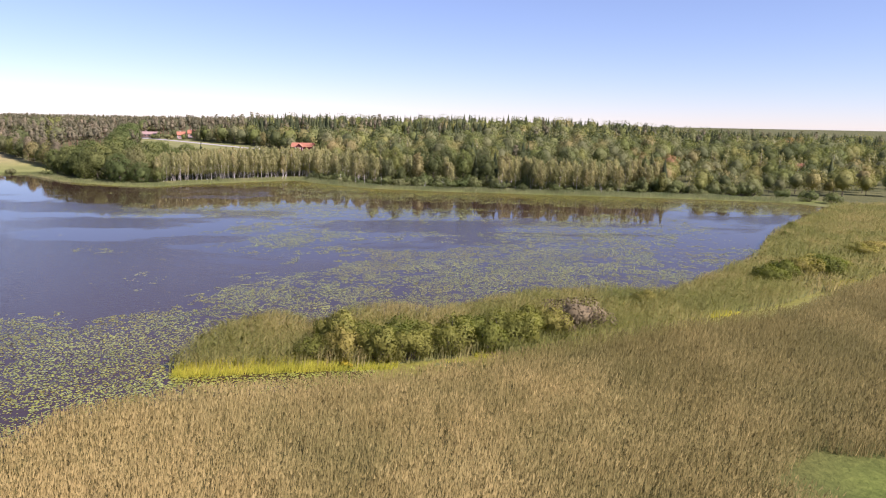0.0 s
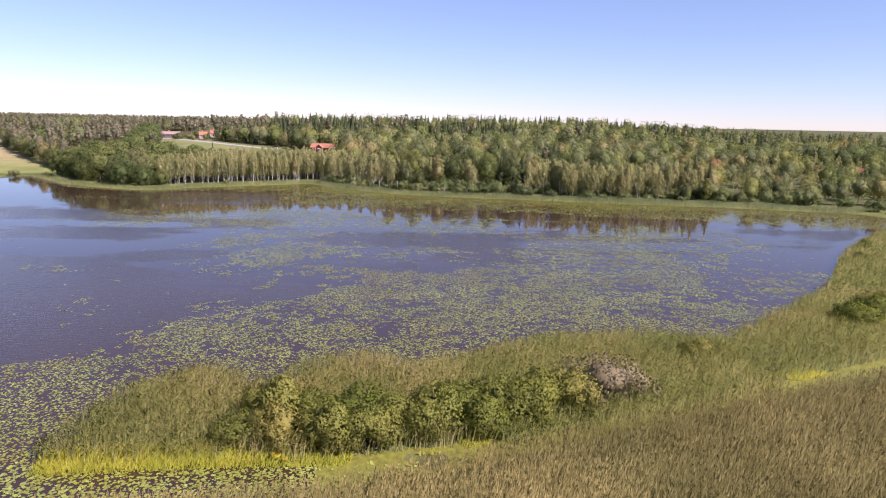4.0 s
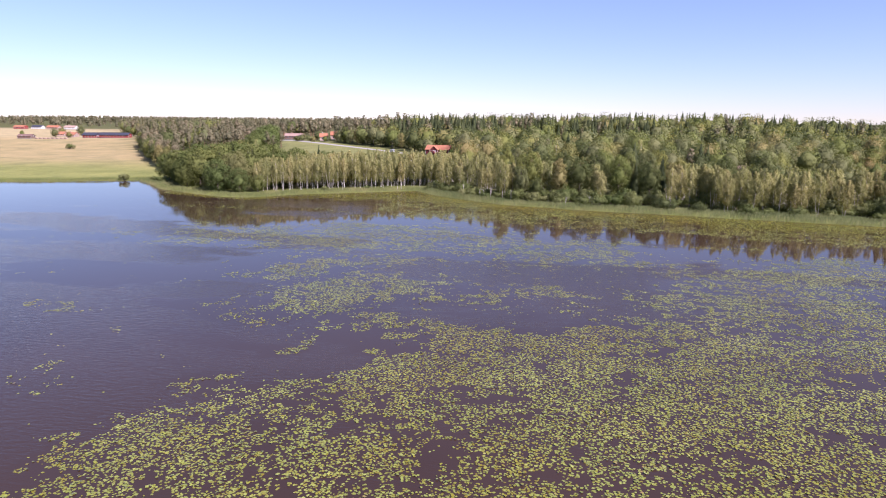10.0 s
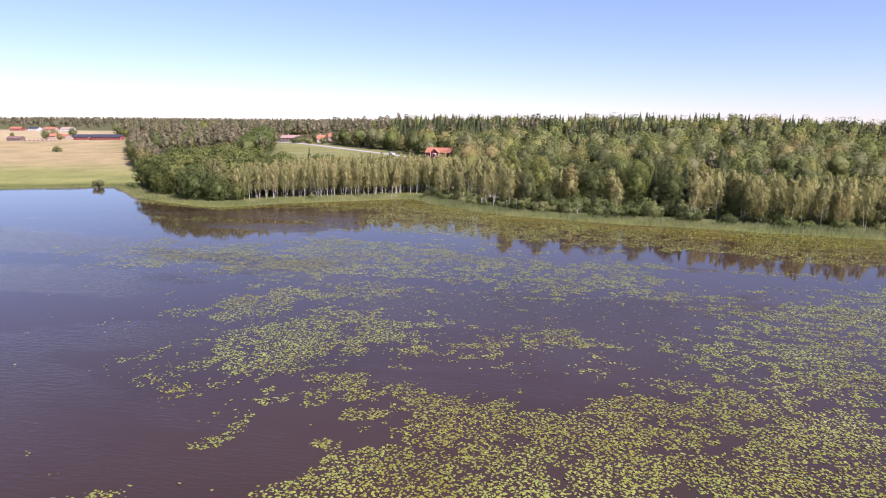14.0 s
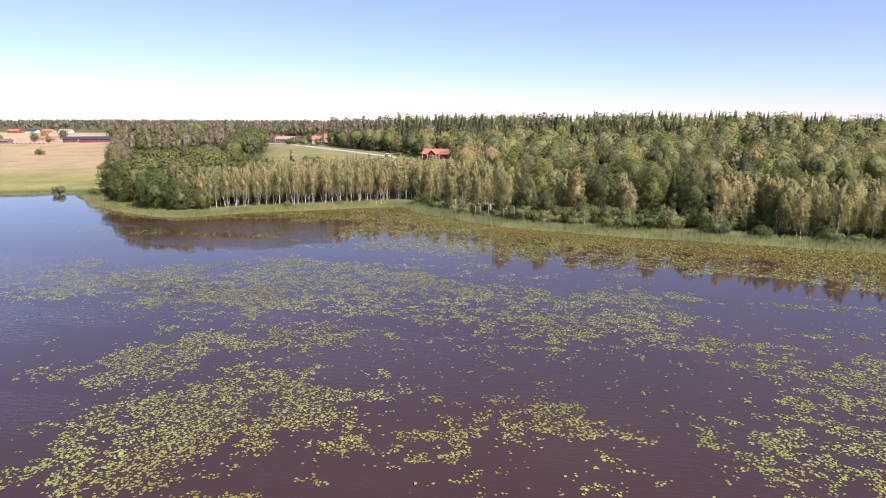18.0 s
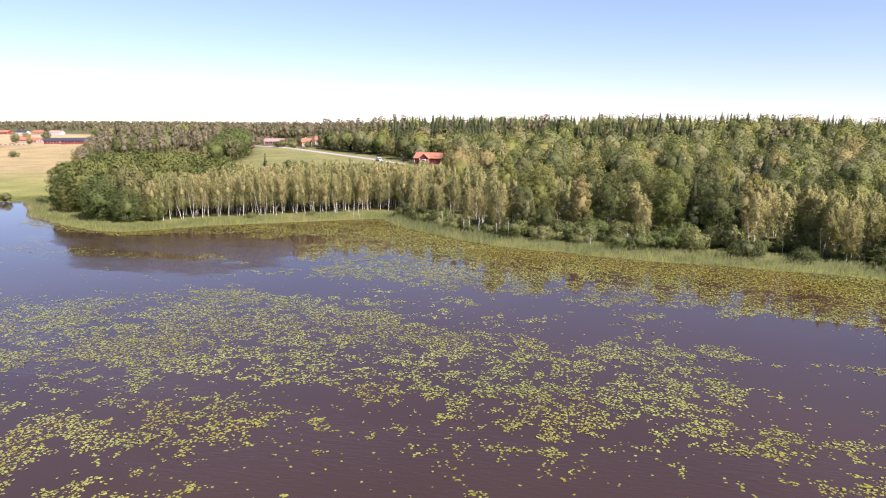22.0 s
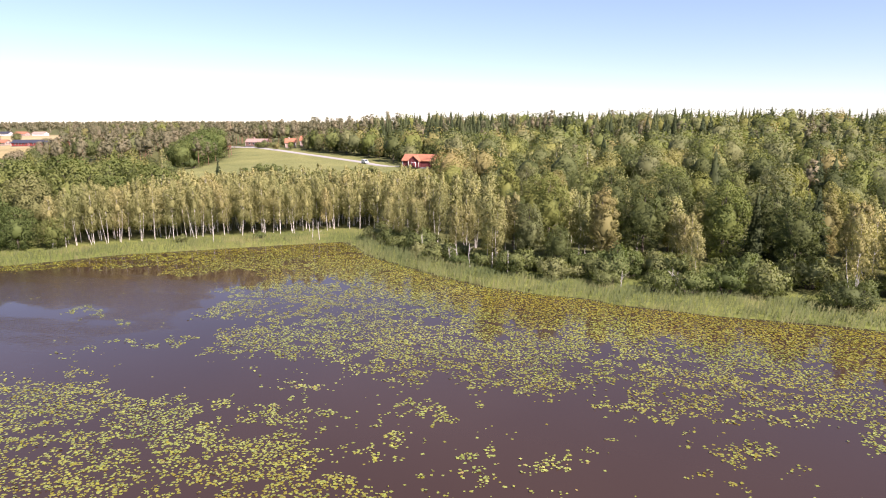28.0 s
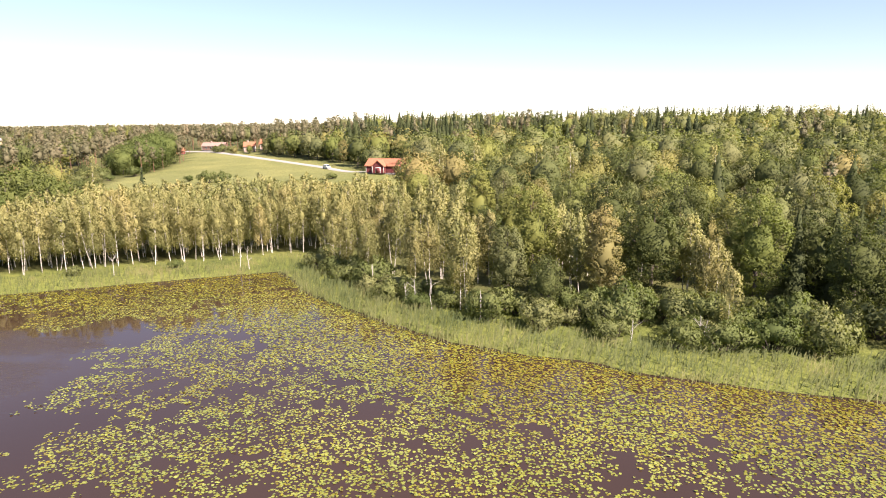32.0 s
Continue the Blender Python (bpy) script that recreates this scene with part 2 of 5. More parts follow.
M_PALEROOF = plain("weathered_clay_tile", (0.292, 0.189, 0.150), 0.9, 0.2, 1.5)
M_PINK = plain("pale_render", (0.344, 0.232, 0.181), 0.85, 0.1, 1.5)
M_TYRE = plain("tyre_rubber", (0.03, 0.03, 0.03), 0.8, 0.2, 3.0)
M_GREYSTONE = plain("dark_plinth", (0.103, 0.095, 0.086), 0.9, 0.2, 3.0)
M_GLASS, n_, l_, b_ = material("window_glass")
b_.inputs["Base Color"].default_value = (0.03, 0.04, 0.05, 1)
b_.inputs["Roughness"].default_value = 0.05

# ---------------------------------------------------------------- land
LAKE = np.array([(-900, 230), (-400, 262), (-300, 276), (-227, 289), (-206, 296), (-190, 304), (-176, 310), (-160, 296), (-147, 282), (-128, 272), (-115, 266),
                 (-105, 265), (-98, 271), (-90, 279), (-80, 285), (-70, 291), (-60, 297), (-53, 301), (-48, 295), (-43, 288), (-37, 283),
                 (-27, 275), (-18, 269), (-11, 266.5), (-3, 265), (5, 261.5), (12, 260.4), (20, 259), (33, 257.4), (45, 254.7), (57, 252.6),
                 (99, 246), (138, 236), (145, 222), (123, 199), (101, 177), (87, 161), (73, 140), (60, 124), (47, 112.5), (37, 102),
                 (30, 103.2), (16, 102.2), (7.5, 98), (2, 93.6), (-2.8, 91), (-7.9, 94.2), (-12.7, 92.4), (-17, 87.2), (-25.6, 89), (-29, 86),
                 (-30.6, 79.4), (-32, 72), (-32, 71.3), (-27, 70.4), (-20, 71.4), (-13, 71.9), (-7, 72), (-2, 73), (0, 71.8), (-6.7, 68),
                 (-16, 65.8), (-24, 64.9), (-29.4, 63.7), (-33, 61), (-37, 58), (-39.2, 53.6), (-46, 44), (-60, 25), (-80, -20), (-120, -150), (-900, -150)], float)


def shore(x, y):
    """Distance to the water's edge: positive on land, negative on the lake."""
    x, y = np.asarray(x, float), np.asarray(y, float)
    best, inside = np.full(x.shape, 1e18), np.zeros(x.shape, bool)
    for (ax, ay), (bx, by) in zip(LAKE, np.roll(LAKE, -1, 0)):
        ex, ey = bx - ax, by - ay
        u = np.clip(((x - ax) * ex + (y - ay) * ey) / (ex * ex + ey * ey), 0, 1)
        best = np.minimum(best, (x - ax - u * ex) ** 2 + (y - ay - u * ey) ** 2)
        cross = (ay > y) != (by > y)
        if ay != by:
            inside ^= cross & (x < ax + (y - ay) / (by - ay) * ex)
    d = np.sqrt(best)
    return np.where(inside, -d, d)


def bump(x, y, cx, cy, rx, ry):
    return np.exp(-((x - cx) / rx) ** 2 - ((y - cy) / ry) ** 2)


def step(a, b, v):
    u = np.clip((v - a) / (b - a), 0, 1)
    return u * u * (3 - 2 * u)


def wave(x, y, s, k=0.0):
    """A smooth uneven field of about -1 to 1 with features of about s metres."""
    a, b = x / s * 2.2, y / s * 2.2
    return (np.sin(a + 1.7 * np.sin(0.6 * b + k)) + np.sin(b * 1.1 + 1.5 * np.sin(0.8 * a + 2 * k) + k) + np.sin(0.7 * a + 0.8 * b + 3 * k)) / 3


def height(x, y):
    d = shore(x, y)
    z = np.where(d < 0, np.maximum(-1.2, 0.22 * d), np.minimum(0.10 * d, 0.3))
    north = step(255, 330, y)
    z = z + north * HILLS(x, y) * step(0, 45, d)
    return z


def HILLS(x, y):
    z = 3.2 * step(300, 440, y) * step(-330, -130, x) * (1 - 0.3 * step(120, 260, x))
    z = z + 10.3 * bump(x, y, -30, 660, 300, 115) + 4.5 * bump(x, y, 160, 690, 120, 100) + 2.2 * bump(x, y, -75, 437, 22, 18)
    return z + 3.0 * step(320, 700, y) + 3.0 * step(900, 2600, y) + 3.6 * step(440, 640, y) * (1 - step(-330, -250, x))


def part(name, geo, mat, parent=None, label="", m=None):
    """Links a mesh as one object under a thing or a part."""
    ob = new(name, geo)
    if mat is not None and not geo.materials:
        geo.materials.append(mat)
    if parent is not None:
        ob.parent = parent
    if m is not None:
        ob.matrix_local = m
    if label:
        tagged(ob, label)
    return ob


def mesh(name, verts, faces, normals=None, mat=None, tone=None, smooth=False):
    """A mesh from an array of points and an array of faces with the same number of corners."""
    me = bpy.data.meshes.new(name)
    verts, faces = np.asarray(verts, np.float32), np.asarray(faces, np.int32)
    k = faces.shape[1]
    me.vertices.add(len(verts))
    me.vertices.foreach_set("co", verts.ravel())
    me.loops.add(faces.size)
    me.loops.foreach_set("vertex_index", faces.ravel())
    me.polygons.add(len(faces))
    me.polygons.foreach_set("loop_start", np.arange(0, faces.size, k, dtype=np.int32))
    if smooth:
        me.polygons.foreach_set("use_smooth", np.ones(len(faces), bool))
    if tone is not None:
        a = me.attributes.new("tone", "FLOAT", "POINT")
        a.data.foreach_set("value", np.asarray(tone, np.float32))
    me.update(calc_edges=True)
    if normals is not None:
        me.polygons.foreach_set("use_smooth", np.ones(len(faces), bool))
        me.normals_split_custom_set_from_vertices(normals)
    if mat is not None:
        me.materials.append(mat)
    return me


def grid_lines(lo, hi, near_lo, near_hi, fine, grow=1.18):
    a = list(np.arange(near_lo, near_hi + fine / 2, fine))
    s = fine
    while a[-1] < hi:
        s *= grow
        a.append(a[-1] + s)
    s = fine
    while a[0] > lo:
        s *= grow
        a.insert(0, a[0] - s)
    return np.array(a)


gx, gy = grid_lines(-4200, 4200, -260, 300, 3.0), grid_lines(-900, 4700, 20, 460, 3.0)
GX, GY = np.meshgrid(gx, gy)
GZ = height(GX, GY)
idx = np.arange(GX.size).reshape(GX.shape)
quads = np.stack([idx[:-1, :-1], idx[:-1, 1:], idx[1:, 1:], idx[1:, :-1]], -1).reshape(-1, 4)
gme = mesh("ground", np.stack([GX, GY, GZ], -1).reshape(-1, 3), quads, None, M_GROUND, smooth=True)


BROWN_X, BROWN_Y = [-60, -39, -36.8, -33, -29, -23.7, -16, -6.7, 2.8, 13.5, 25.8, 38, 52, 66, 77, 100, 150], [25, 53.6, 58, 61, 63.6, 64.7, 65.8, 68.2, 71.4, 76.2, 81.6, 86.6, 92, 102.5, 109.5, 126, 164]
SOUTH_X, SOUTH_Y = [-32, -27, -20, -14, -7.7, -3, 4.7, 8, 15.6, 21.6, 31, 36, 46, 54, 70, 100, 150], [70, 70.6, 71.5, 72, 72.2, 73.8, 74.8, 76, 80, 84, 87.3, 88.5, 93.5, 97.5, 109, 128, 170]


def within(poly, x, y):
    inside = np.zeros(np.shape(x), bool)
    for (ax, ay), (bx, by) in zip(poly, poly[1:] + poly[:1]):
        if ay != by:
            inside ^= ((ay > y) != (by > y)) & (x < ax + (y - ay) / (by - ay) * (bx - ax))
    return inside


MEADOW = [(-228, 572), (-205, 575), (-150, 528), (-104, 490), (-72, 452), (-56, 432), (-56, 400), (-60, 346), (-146, 352), (-172, 415), (-179, 433), (-182, 452), (-188, 478), (-204, 519), (-228, 556)]
FIELD_X, FIELD_Y = [-176, -174, -232, -262, -308, -352, -378, -480, -640], [300, 332, 400, 440, 500, 560, 600, 700, 940]


def in_field(x, y):
    return (y > 285) & (y < 940) & (x < np.interp(y, FIELD_Y, FIELD_X))


def zone_colours(x, y):
    d = shore(x, y)
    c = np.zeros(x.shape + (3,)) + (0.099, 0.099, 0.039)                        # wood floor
    def lay(mask, colour):
        c[...] = c * (1 - mask[..., None]) + np.array(colour) * mask[..., None]
    field = in_field(x, y).astype(float)
    lay(field, (0.318, 0.249, 0.129))
    lay(field * (1 - step(335, 425, y + 14 * wave(x, y, 60))) * 0.8, (0.185, 0.205, 0.058))
    lay(field * step(560, 620, y), (0.378, 0.301, 0.172))
    lay(within(MEADOW, x, y).astype(float), (0.185, 0.185, 0.073))
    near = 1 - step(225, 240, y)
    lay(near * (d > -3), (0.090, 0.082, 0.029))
    lay(near * (y > np.interp(x, SOUTH_X, SOUTH_Y)) * (d > -3), (0.146, 0.155, 0.060))
    lay(step(-4, -1, d) * (1 - step(12, 20, d)) * (1 - near), (0.146, 0.163, 0.043))
    lay(near * bump(x, y, 34, 44, 9, 8), (0.103, 0.133, 0.026))
    lay(d < -1.0, (0.043, 0.030, 0.022))
    return c


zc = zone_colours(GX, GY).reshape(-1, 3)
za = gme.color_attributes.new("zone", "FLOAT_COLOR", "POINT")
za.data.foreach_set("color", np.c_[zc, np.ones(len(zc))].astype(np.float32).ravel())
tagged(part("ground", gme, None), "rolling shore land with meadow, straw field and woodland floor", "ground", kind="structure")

# ---------------------------------------------------------------- plants
ICO = np.array([(0, 0, 1)] + [(0.894 * math.cos(1.2566 * k + o), 0.894 * math.sin(1.2566 * k + o), z) for z, o in ((0.447, 0.0), (-0.447, 0.6283)) for k in range(5)] + [(0, 0, -1)])
ICO_F = np.array([(0, 1 + k, 1 + (k + 1) % 5) for k in range(5)] + [(1 + k, 6 + k, 1 + (k + 1) % 5) for k in range(5)] + [(6 + k, 6 + (k + 1) % 5, 1 + (k + 1) % 5) for k in range(5)] + [(11, 6 + (k + 1) % 5, 6 + k) for k in range(5)])


def leaves(centres, radii, count, size, rs, flat=0.75, hang=0.0, shell=0.6, core=0.74, floor_z=-9.0, slim=0.5, dome=0.75):
    """Small leaf sprays on the outside of ellipsoid clumps, each round a rough dense core. Returns points, three-cornered faces, normals."""
    centres, radii = np.asarray(centres, float), np.asarray(radii, float)
    k = rs.integers(0, len(centres), count * 4)
    d = rs.normal(size=(len(k), 3))
    d /= np.linalg.norm(d, axis=1)[:, None]
    p = centres[k] + radii[k] * d * rs.uniform(shell, 1.05, (len(k), 1))
    depth = np.full(len(k), 9.0)
    for j in range(len(centres)):
        q = np.linalg.norm((p - centres[j]) / radii[j], axis=1)
        depth = np.where(k == j, depth, np.minimum(depth, q))
    keep = np.nonzero((depth > 0.72) & (p[:, 2] > floor_z))[0][:count]
    k, d, p = k[keep], d[keep], p[keep]
    nrm = d * flat + rs.normal(size=d.shape) * (1 - flat) + (0, 0, 0.25)
    nrm /= np.linalg.norm(nrm, axis=1)[:, None]
    t = np.cross(nrm, rs.normal(size=d.shape))
    t[:, 2] -= hang
    t /= np.linalg.norm(t, axis=1)[:, None]
    b = np.cross(nrm, t)
    s = size * rs.uniform(0.6, 1.35, (len(k), 1))
    w = s * rs.uniform(0.7, 1.4, (len(k), 1)) * slim
    mid = centres.mean(0)
    girth = np.abs(centres - mid).max(0) + radii.mean(0)
    whole = soft_normals((p - mid) / girth)
    lit = soft_normals(0.85 * d + dome * whole + 0.12 * nrm + (0, 0, 0.05))
    b = b * np.where((np.cross(t, b) * lit).sum(1) < 0, -1.0, 1.0)[:, None]
    v = np.stack([p - t * s, p + t * s * 0.5 - b * w, p + t * s * 0.5 + b * w], 1).reshape(-1, 3)
    nv = np.repeat(lit, 3, 0)
    if core:
        u = soft_normals(np.concatenate([ICO, ICO[ICO_F].sum(1)]))
        reach = (((centres - mid)[:, None] * u[None]).sum(2) + 0.6 * np.linalg.norm(radii[:, None] * u[None], axis=2)).max(0)
        hv = mid + u * (reach * core * rs.uniform(0.8, 1.12, len(u)))[:, None]
        hf = np.concatenate([[(f[i], f[(i + 1) % 3], 12 + k) for i in range(3)] for k, f in enumerate(ICO_F)]) + len(v)
        return np.concatenate([v, hv]), np.concatenate([np.arange(len(v)).reshape(-1, 3), hf]), np.concatenate([nv, soft_normals(u / girth + (0, 0, 0.02))])
    return v, np.arange(len(v)).reshape(-1, 3), nv


def soft_normals(a):
    return a / np.linalg.norm(a, axis=1)[:, None]


def tube(path, radii, sides=6):
    """A tapered round limb along a path."""
    path = np.asarray(path, float)
    ang = np.arange(sides) * 2 * np.pi / sides
    v, f = [], []
    for k, (p, r) in enumerate(zip(path, radii)):
        a = path[min(k + 1, len(path) - 1)] - path[max(k - 1, 0)]
        a = a / np.linalg.norm(a)
        u = np.cross(a, (0.3, 1, 0.1))
        u /= np.linalg.norm(u)
        w = np.cross(a, u)
        v += [p + r * (np.cos(q) * u + np.sin(q) * w) for q in ang]
        if k:
            o = (k - 1) * sides
            f += [(o + i, o + (i + 1) % sides, o + sides + (i + 1) % sides, o + sides + i) for i in range(sides)]
    return np.array(v), np.array(f)


def joined(pieces):
    v, f, o = [], [], 0
    for a, b in pieces:
        v.append(a), f.append(np.asarray(b) + o)
        o += len(a)
    return np.concatenate(v), np.concatenate(f)


def birch_shape(seed, h, n, size, low=0.36):
    rs = np.random.default_rng(seed)
    lean = rs.normal(0, 0.04, 2)
    bend = rs.normal(0, 0.3, 2)
    axis = lambda s: np.array([lean[0] * h * s + bend[0] * math.sin(3 * s), lean[1] * h * s + bend[1] * math.sin(2.5 * s), h * s])
    wood = [tube([axis(s) for s in np.linspace(0, 0.95, 6)], np.linspace(0.085, 0.02, 6) * h / 13, 5)]
    if seed % 2:
        second = np.array([rs.normal(0, 0.9), rs.normal(0, 0.9), 0])
        wood.append(tube([second * 0.25, second * 0.7 + (0, 0, h * 0.3), second + (0, 0, h * 0.62)], [0.06, 0.05, 0.02], 5))
    c, r = [], []
    for s in np.linspace(low + rs.uniform(-0.04, 0.05), 0.95, 11):
        wide = h * 0.17 * math.sin(math.pi * min(1, (s - 0.14) / 0.9)) ** 0.7
        q0 = rs.uniform(0, 6.28)
        for j in range(2):
            q = q0 + math.pi * j + rs.normal(0, 0.5)
            o = wide * rs.uniform(0.3, 0.85)
            p = axis(s) + (o * math.cos(q), o * math.sin(q), rs.normal(0, 0.3))
            c.append(p)
            r.append((wide * 0.48, wide * 0.48, wide * rs.uniform(0.7, 1.15)))
            if j == 0 and len(c) % 4 == 1:
                b0 = axis(max(0.1, s - 0.08))
                wood.append(tube([b0, (b0 + p) / 2 + (0, 0, 0.15), p], [0.035, 0.02, 0.01], 3))
    return joined(wood), leaves(c, r, n, size, rs, 0.68, 1.0, 0.45, 0.24, -9.0, 0.46)


def broad_shape(seed, h, n, size, spread=0.3, low=0.22, puffs=34, clump=1.0, floor_z=-9.0, core=0.7, dome=0.75):
    """A dome of leaf clumps spread evenly round it, larger low down and smaller at the top."""
    rs = np.random.default_rng(seed)
    fork = np.array([rs.normal(0, 0.2), rs.normal(0, 0.2), h * 0.35])
    wood = [tube([(0, 0, 0), fork * 0.5, fork, (fork[0], fork[1], h * 0.8)], np.array([0.30, 0.25, 0.2, 0.05]) * h / 15)]
    c, r = [], []
    cz, rz = h * (0.9 + low) / 2, h * (0.94 - low) / 2
    side = rs.normal(0, 0.12, 2)
    for j in range(puffs):
        z = 1 - 2 * (j + 0.5) / puffs
        q = 2.39996 * j + rs.normal(0, 0.35)
        d = np.array([math.sqrt(1 - z * z) * math.cos(q), math.sqrt(1 - z * z) * math.sin(q), z])
        k = rs.uniform(0.66, 0.92)
        s = h * spread * rs.uniform(0.85, 1.12) * (1.0 + side[0] * d[0] + side[1] * d[1])
        p = np.array([d[0] * s * k, d[1] * s * k, cz + d[2] * rz * k])
        c.append(p)
        q = clump * h * rs.uniform(0.085, 0.135) * math.sqrt(34 / puffs) * (spread / 0.34)
        r.append((q, q, q * rs.uniform(0.75, 1.1)))
        if j % 4 == 0:
            wood.append(tube([fork * rs.uniform(0.7, 1.3), (fork + p) / 2, p], [0.09, 0.06, 0.02], 4))
    return joined(wood), leaves(c, r, n, size, rs, 0.84, 0.25, 0.8, core, floor_z, 0.62, dome)


def spruce_shape(seed, h, n, size, wide=0.17):
    rs = np.random.default_rng(seed)
    wood = [tube([(0, 0, 0), (0, 0, h * 0.5), (0, 0, h * 0.98)], [0.2, 0.12, 0.02])]
    s = 1 - np.sqrt(rs.uniform(0.0, 1, n))
    tiers = np.round(s * h / 0.75) * 0.75 / h
    s = np.clip(tiers + rs.normal(0, 0.006, n), 0.05, 0.99)
    q = rs.uniform(0, 2 * np.pi, n)
    arm = (h * wide * (1 - s) ** 0.85 + 0.15) * (1 + 0.18 * np.sin(q * 5 + s * 40))
    k = rs.uniform(0.35, 1.0, n) ** 0.6
    out = np.stack([np.cos(q), np.sin(q), 0 * q], 1)
    p = out * (arm * k)[:, None] + np.stack([0 * s, 0 * s, s * h - 0.35 * arm * k ** 1.5], 1)
    t = out + np.stack([0 * s, 0 * s, -0.55 + 0 * s], 1) + rs.normal(0, 0.25, (n, 3))
    t /= np.linalg.norm(t, axis=1)[:, None]
    b = np.cross(t, rs.normal(0, 0.4, (n, 3)) + (0, 0, 1.0))
    b /= np.linalg.norm(b, axis=1)[:, None]
    sz = size * rs.uniform(0.7, 1.3, (n, 1))
    nrm = soft_normals(np.cross(b, t))
    turn = np.where((nrm * (out + (0, 0, 0.7))).sum(1) < 0, -1.0, 1.0)[:, None]
    b, nrm = b * turn, nrm * turn
    v = np.stack([p + t * sz, p - t * sz * 0.6 - b * sz * 0.55, p - t * sz * 0.6 + b * sz * 0.55], 1).reshape(-1, 3)
    nv = np.repeat(soft_normals(nrm * 0.5 + out * 0.8 + (0, 0, 0.3)), 3, 0)
    a = np.arange(7) * 2 * np.pi / 7
    ring = np.concatenate([np.stack([np.cos(a) * h * wide * w, np.sin(a) * h * wide * w, 0 * a + z * h], 1) * rs.uniform(0.85, 1.1, (7, 1)) for w, z in ((0.78, 0.06), (0.55, 0.4), (0.28, 0.68), (0.05, 0.95))])
    cone = np.array([f for m in range(3) for i in range(7) for f in ((7 * m + i, 7 * m + (i + 1) % 7, 7 * m + 7 + i), (7 * m + (i + 1) % 7, 7 * m + 7 + (i + 1) % 7, 7 * m + 7 + i))])
    cn = soft_normals(ring * (1, 1, 0) + (0, 0, 0.6))
    return joined(wood), (np.concatenate([v, ring]), np.concatenate([np.arange(len(v)).reshape(-1, 3), cone + len(v)]), np.concatenate([nv, cn]))


def pine_shape(seed, h, n, size, puffs=15, core=0.5):
    rs = np.random.default_rng(seed)
    top = np.array([rs.normal(0, 0.5), rs.normal(0, 0.5), h * 0.95])
    wood = [tube([(0, 0, 0), top * 0.5, top], [0.2, 0.15, 0.05])]
    c, r = [], []
    for s in np.linspace(0.45, 0.98, puffs):
        q = rs.uniform(0, 6.28)
        o = h * 0.16 * (1.15 - s) ** 0.4 * rs.uniform(0.3, 1)
        p = top * s + (o * math.cos(q), o * math.sin(q), 0)
        c.append(p)
        w = h * rs.uniform(0.06, 0.095)
        r.append((w * 1.35, w * 1.35, w * 0.95))
        wood.append(tube([top * max(0.3, s - 0.05), p], [0.06, 0.02], 4))
    return joined(wood), leaves(c, r, n, size, rs, 0.75, 0.0, 0.55, core)


def bush_shape(seed, h, n, size, spread=0.75, puffs=16):
    rs = np.random.default_rng(seed)
    c, r, wood = [], [], []
    for j in range(puffs):
        q, o = rs.uniform(0, 6.28), h * spread * math.sqrt(rs.uniform(0, 1)) * 0.8
        z = h * (0.78 - 0.4 * (o / (h * spread)) ** 2) * rs.uniform(0.45, 1.0)
        p = np.array([o * math.cos(q), o * math.sin(q), z])
        c.append(p)
        w = h * rs.uniform(0.17, 0.28)
        r.append((w, w, w * 0.95))
        wood.append(tube([(p[0] * 0.2, p[1] * 0.2, 0), p * (0.6, 0.6, 0.55), p], [0.05, 0.035, 0.01], 4))
    return joined(wood), leaves(c, r, n, size, rs, 0.64, -0.4, 0.55, 0.5, -9.0, 0.5)


def plant(name, shape, bark, leaf, label, category, group):
    """A plant as a thing: an Empty at its foot with its wood and its crown."""
    root = tagged(new(name), label, category, group)
    wood, crown = shape
    part("trunk", mesh("trunk", *wood, None, bark, smooth=True), None, root)
    part("crown", mesh("crown", *crown, leaf), None, root)
    return root


def stem(h, r):
    return tube([(0, 0, 0), (0.1, 0.1, h * 0.5), (0, 0, h * 0.92)], [r, r * 0.7, 0.02], 4)


def wood_of(name, spots, shapes, leaf, bark, label, category):
    """A whole wood that nobody could count: one mesh. spots: x, y, scale, tone."""
    rs = np.random.default_rng(len(name) * 31)
    z = height(spots[:, 0], spots[:, 1])
    which, turn = rs.integers(0, len(shapes), len(spots)), rs.uniform(0, 6.28, len(spots))
    V, F, T, B, o = [], [], [], [], 0
    W, G, u = [], [], 0
    for k, (x, y, s, tone) in enumerate(spots):
        c, q = math.cos(turn[k]), math.sin(turn[k])
        (wv_, wf_), (lv, lf, ln) = shapes[which[k]]
        R = np.array([[c, q, 0], [-q, c, 0], [0, 0, 1]]) * s
        off = np.array([x, y, z[k] - 0.1])
        V.append(lv @ R + off), F.append(lf + o), T.append(np.full(len(lv), tone)), B.append(ln @ R / s)
        o += len(lv)
        W.append(wv_ @ R + off), G.append(wf_ + u)
        u += len(wv_)
    ob = part(name, mesh(name, np.concatenate(V), np.concatenate(F), np.concatenate(B), leaf, np.concatenate(T)), None)
    tagged(ob, label, category, kind="stuff")
    part("trunk", mesh("trunk", np.concatenate(W), np.concatenate(G), None, bark), None, ob)
    return ob


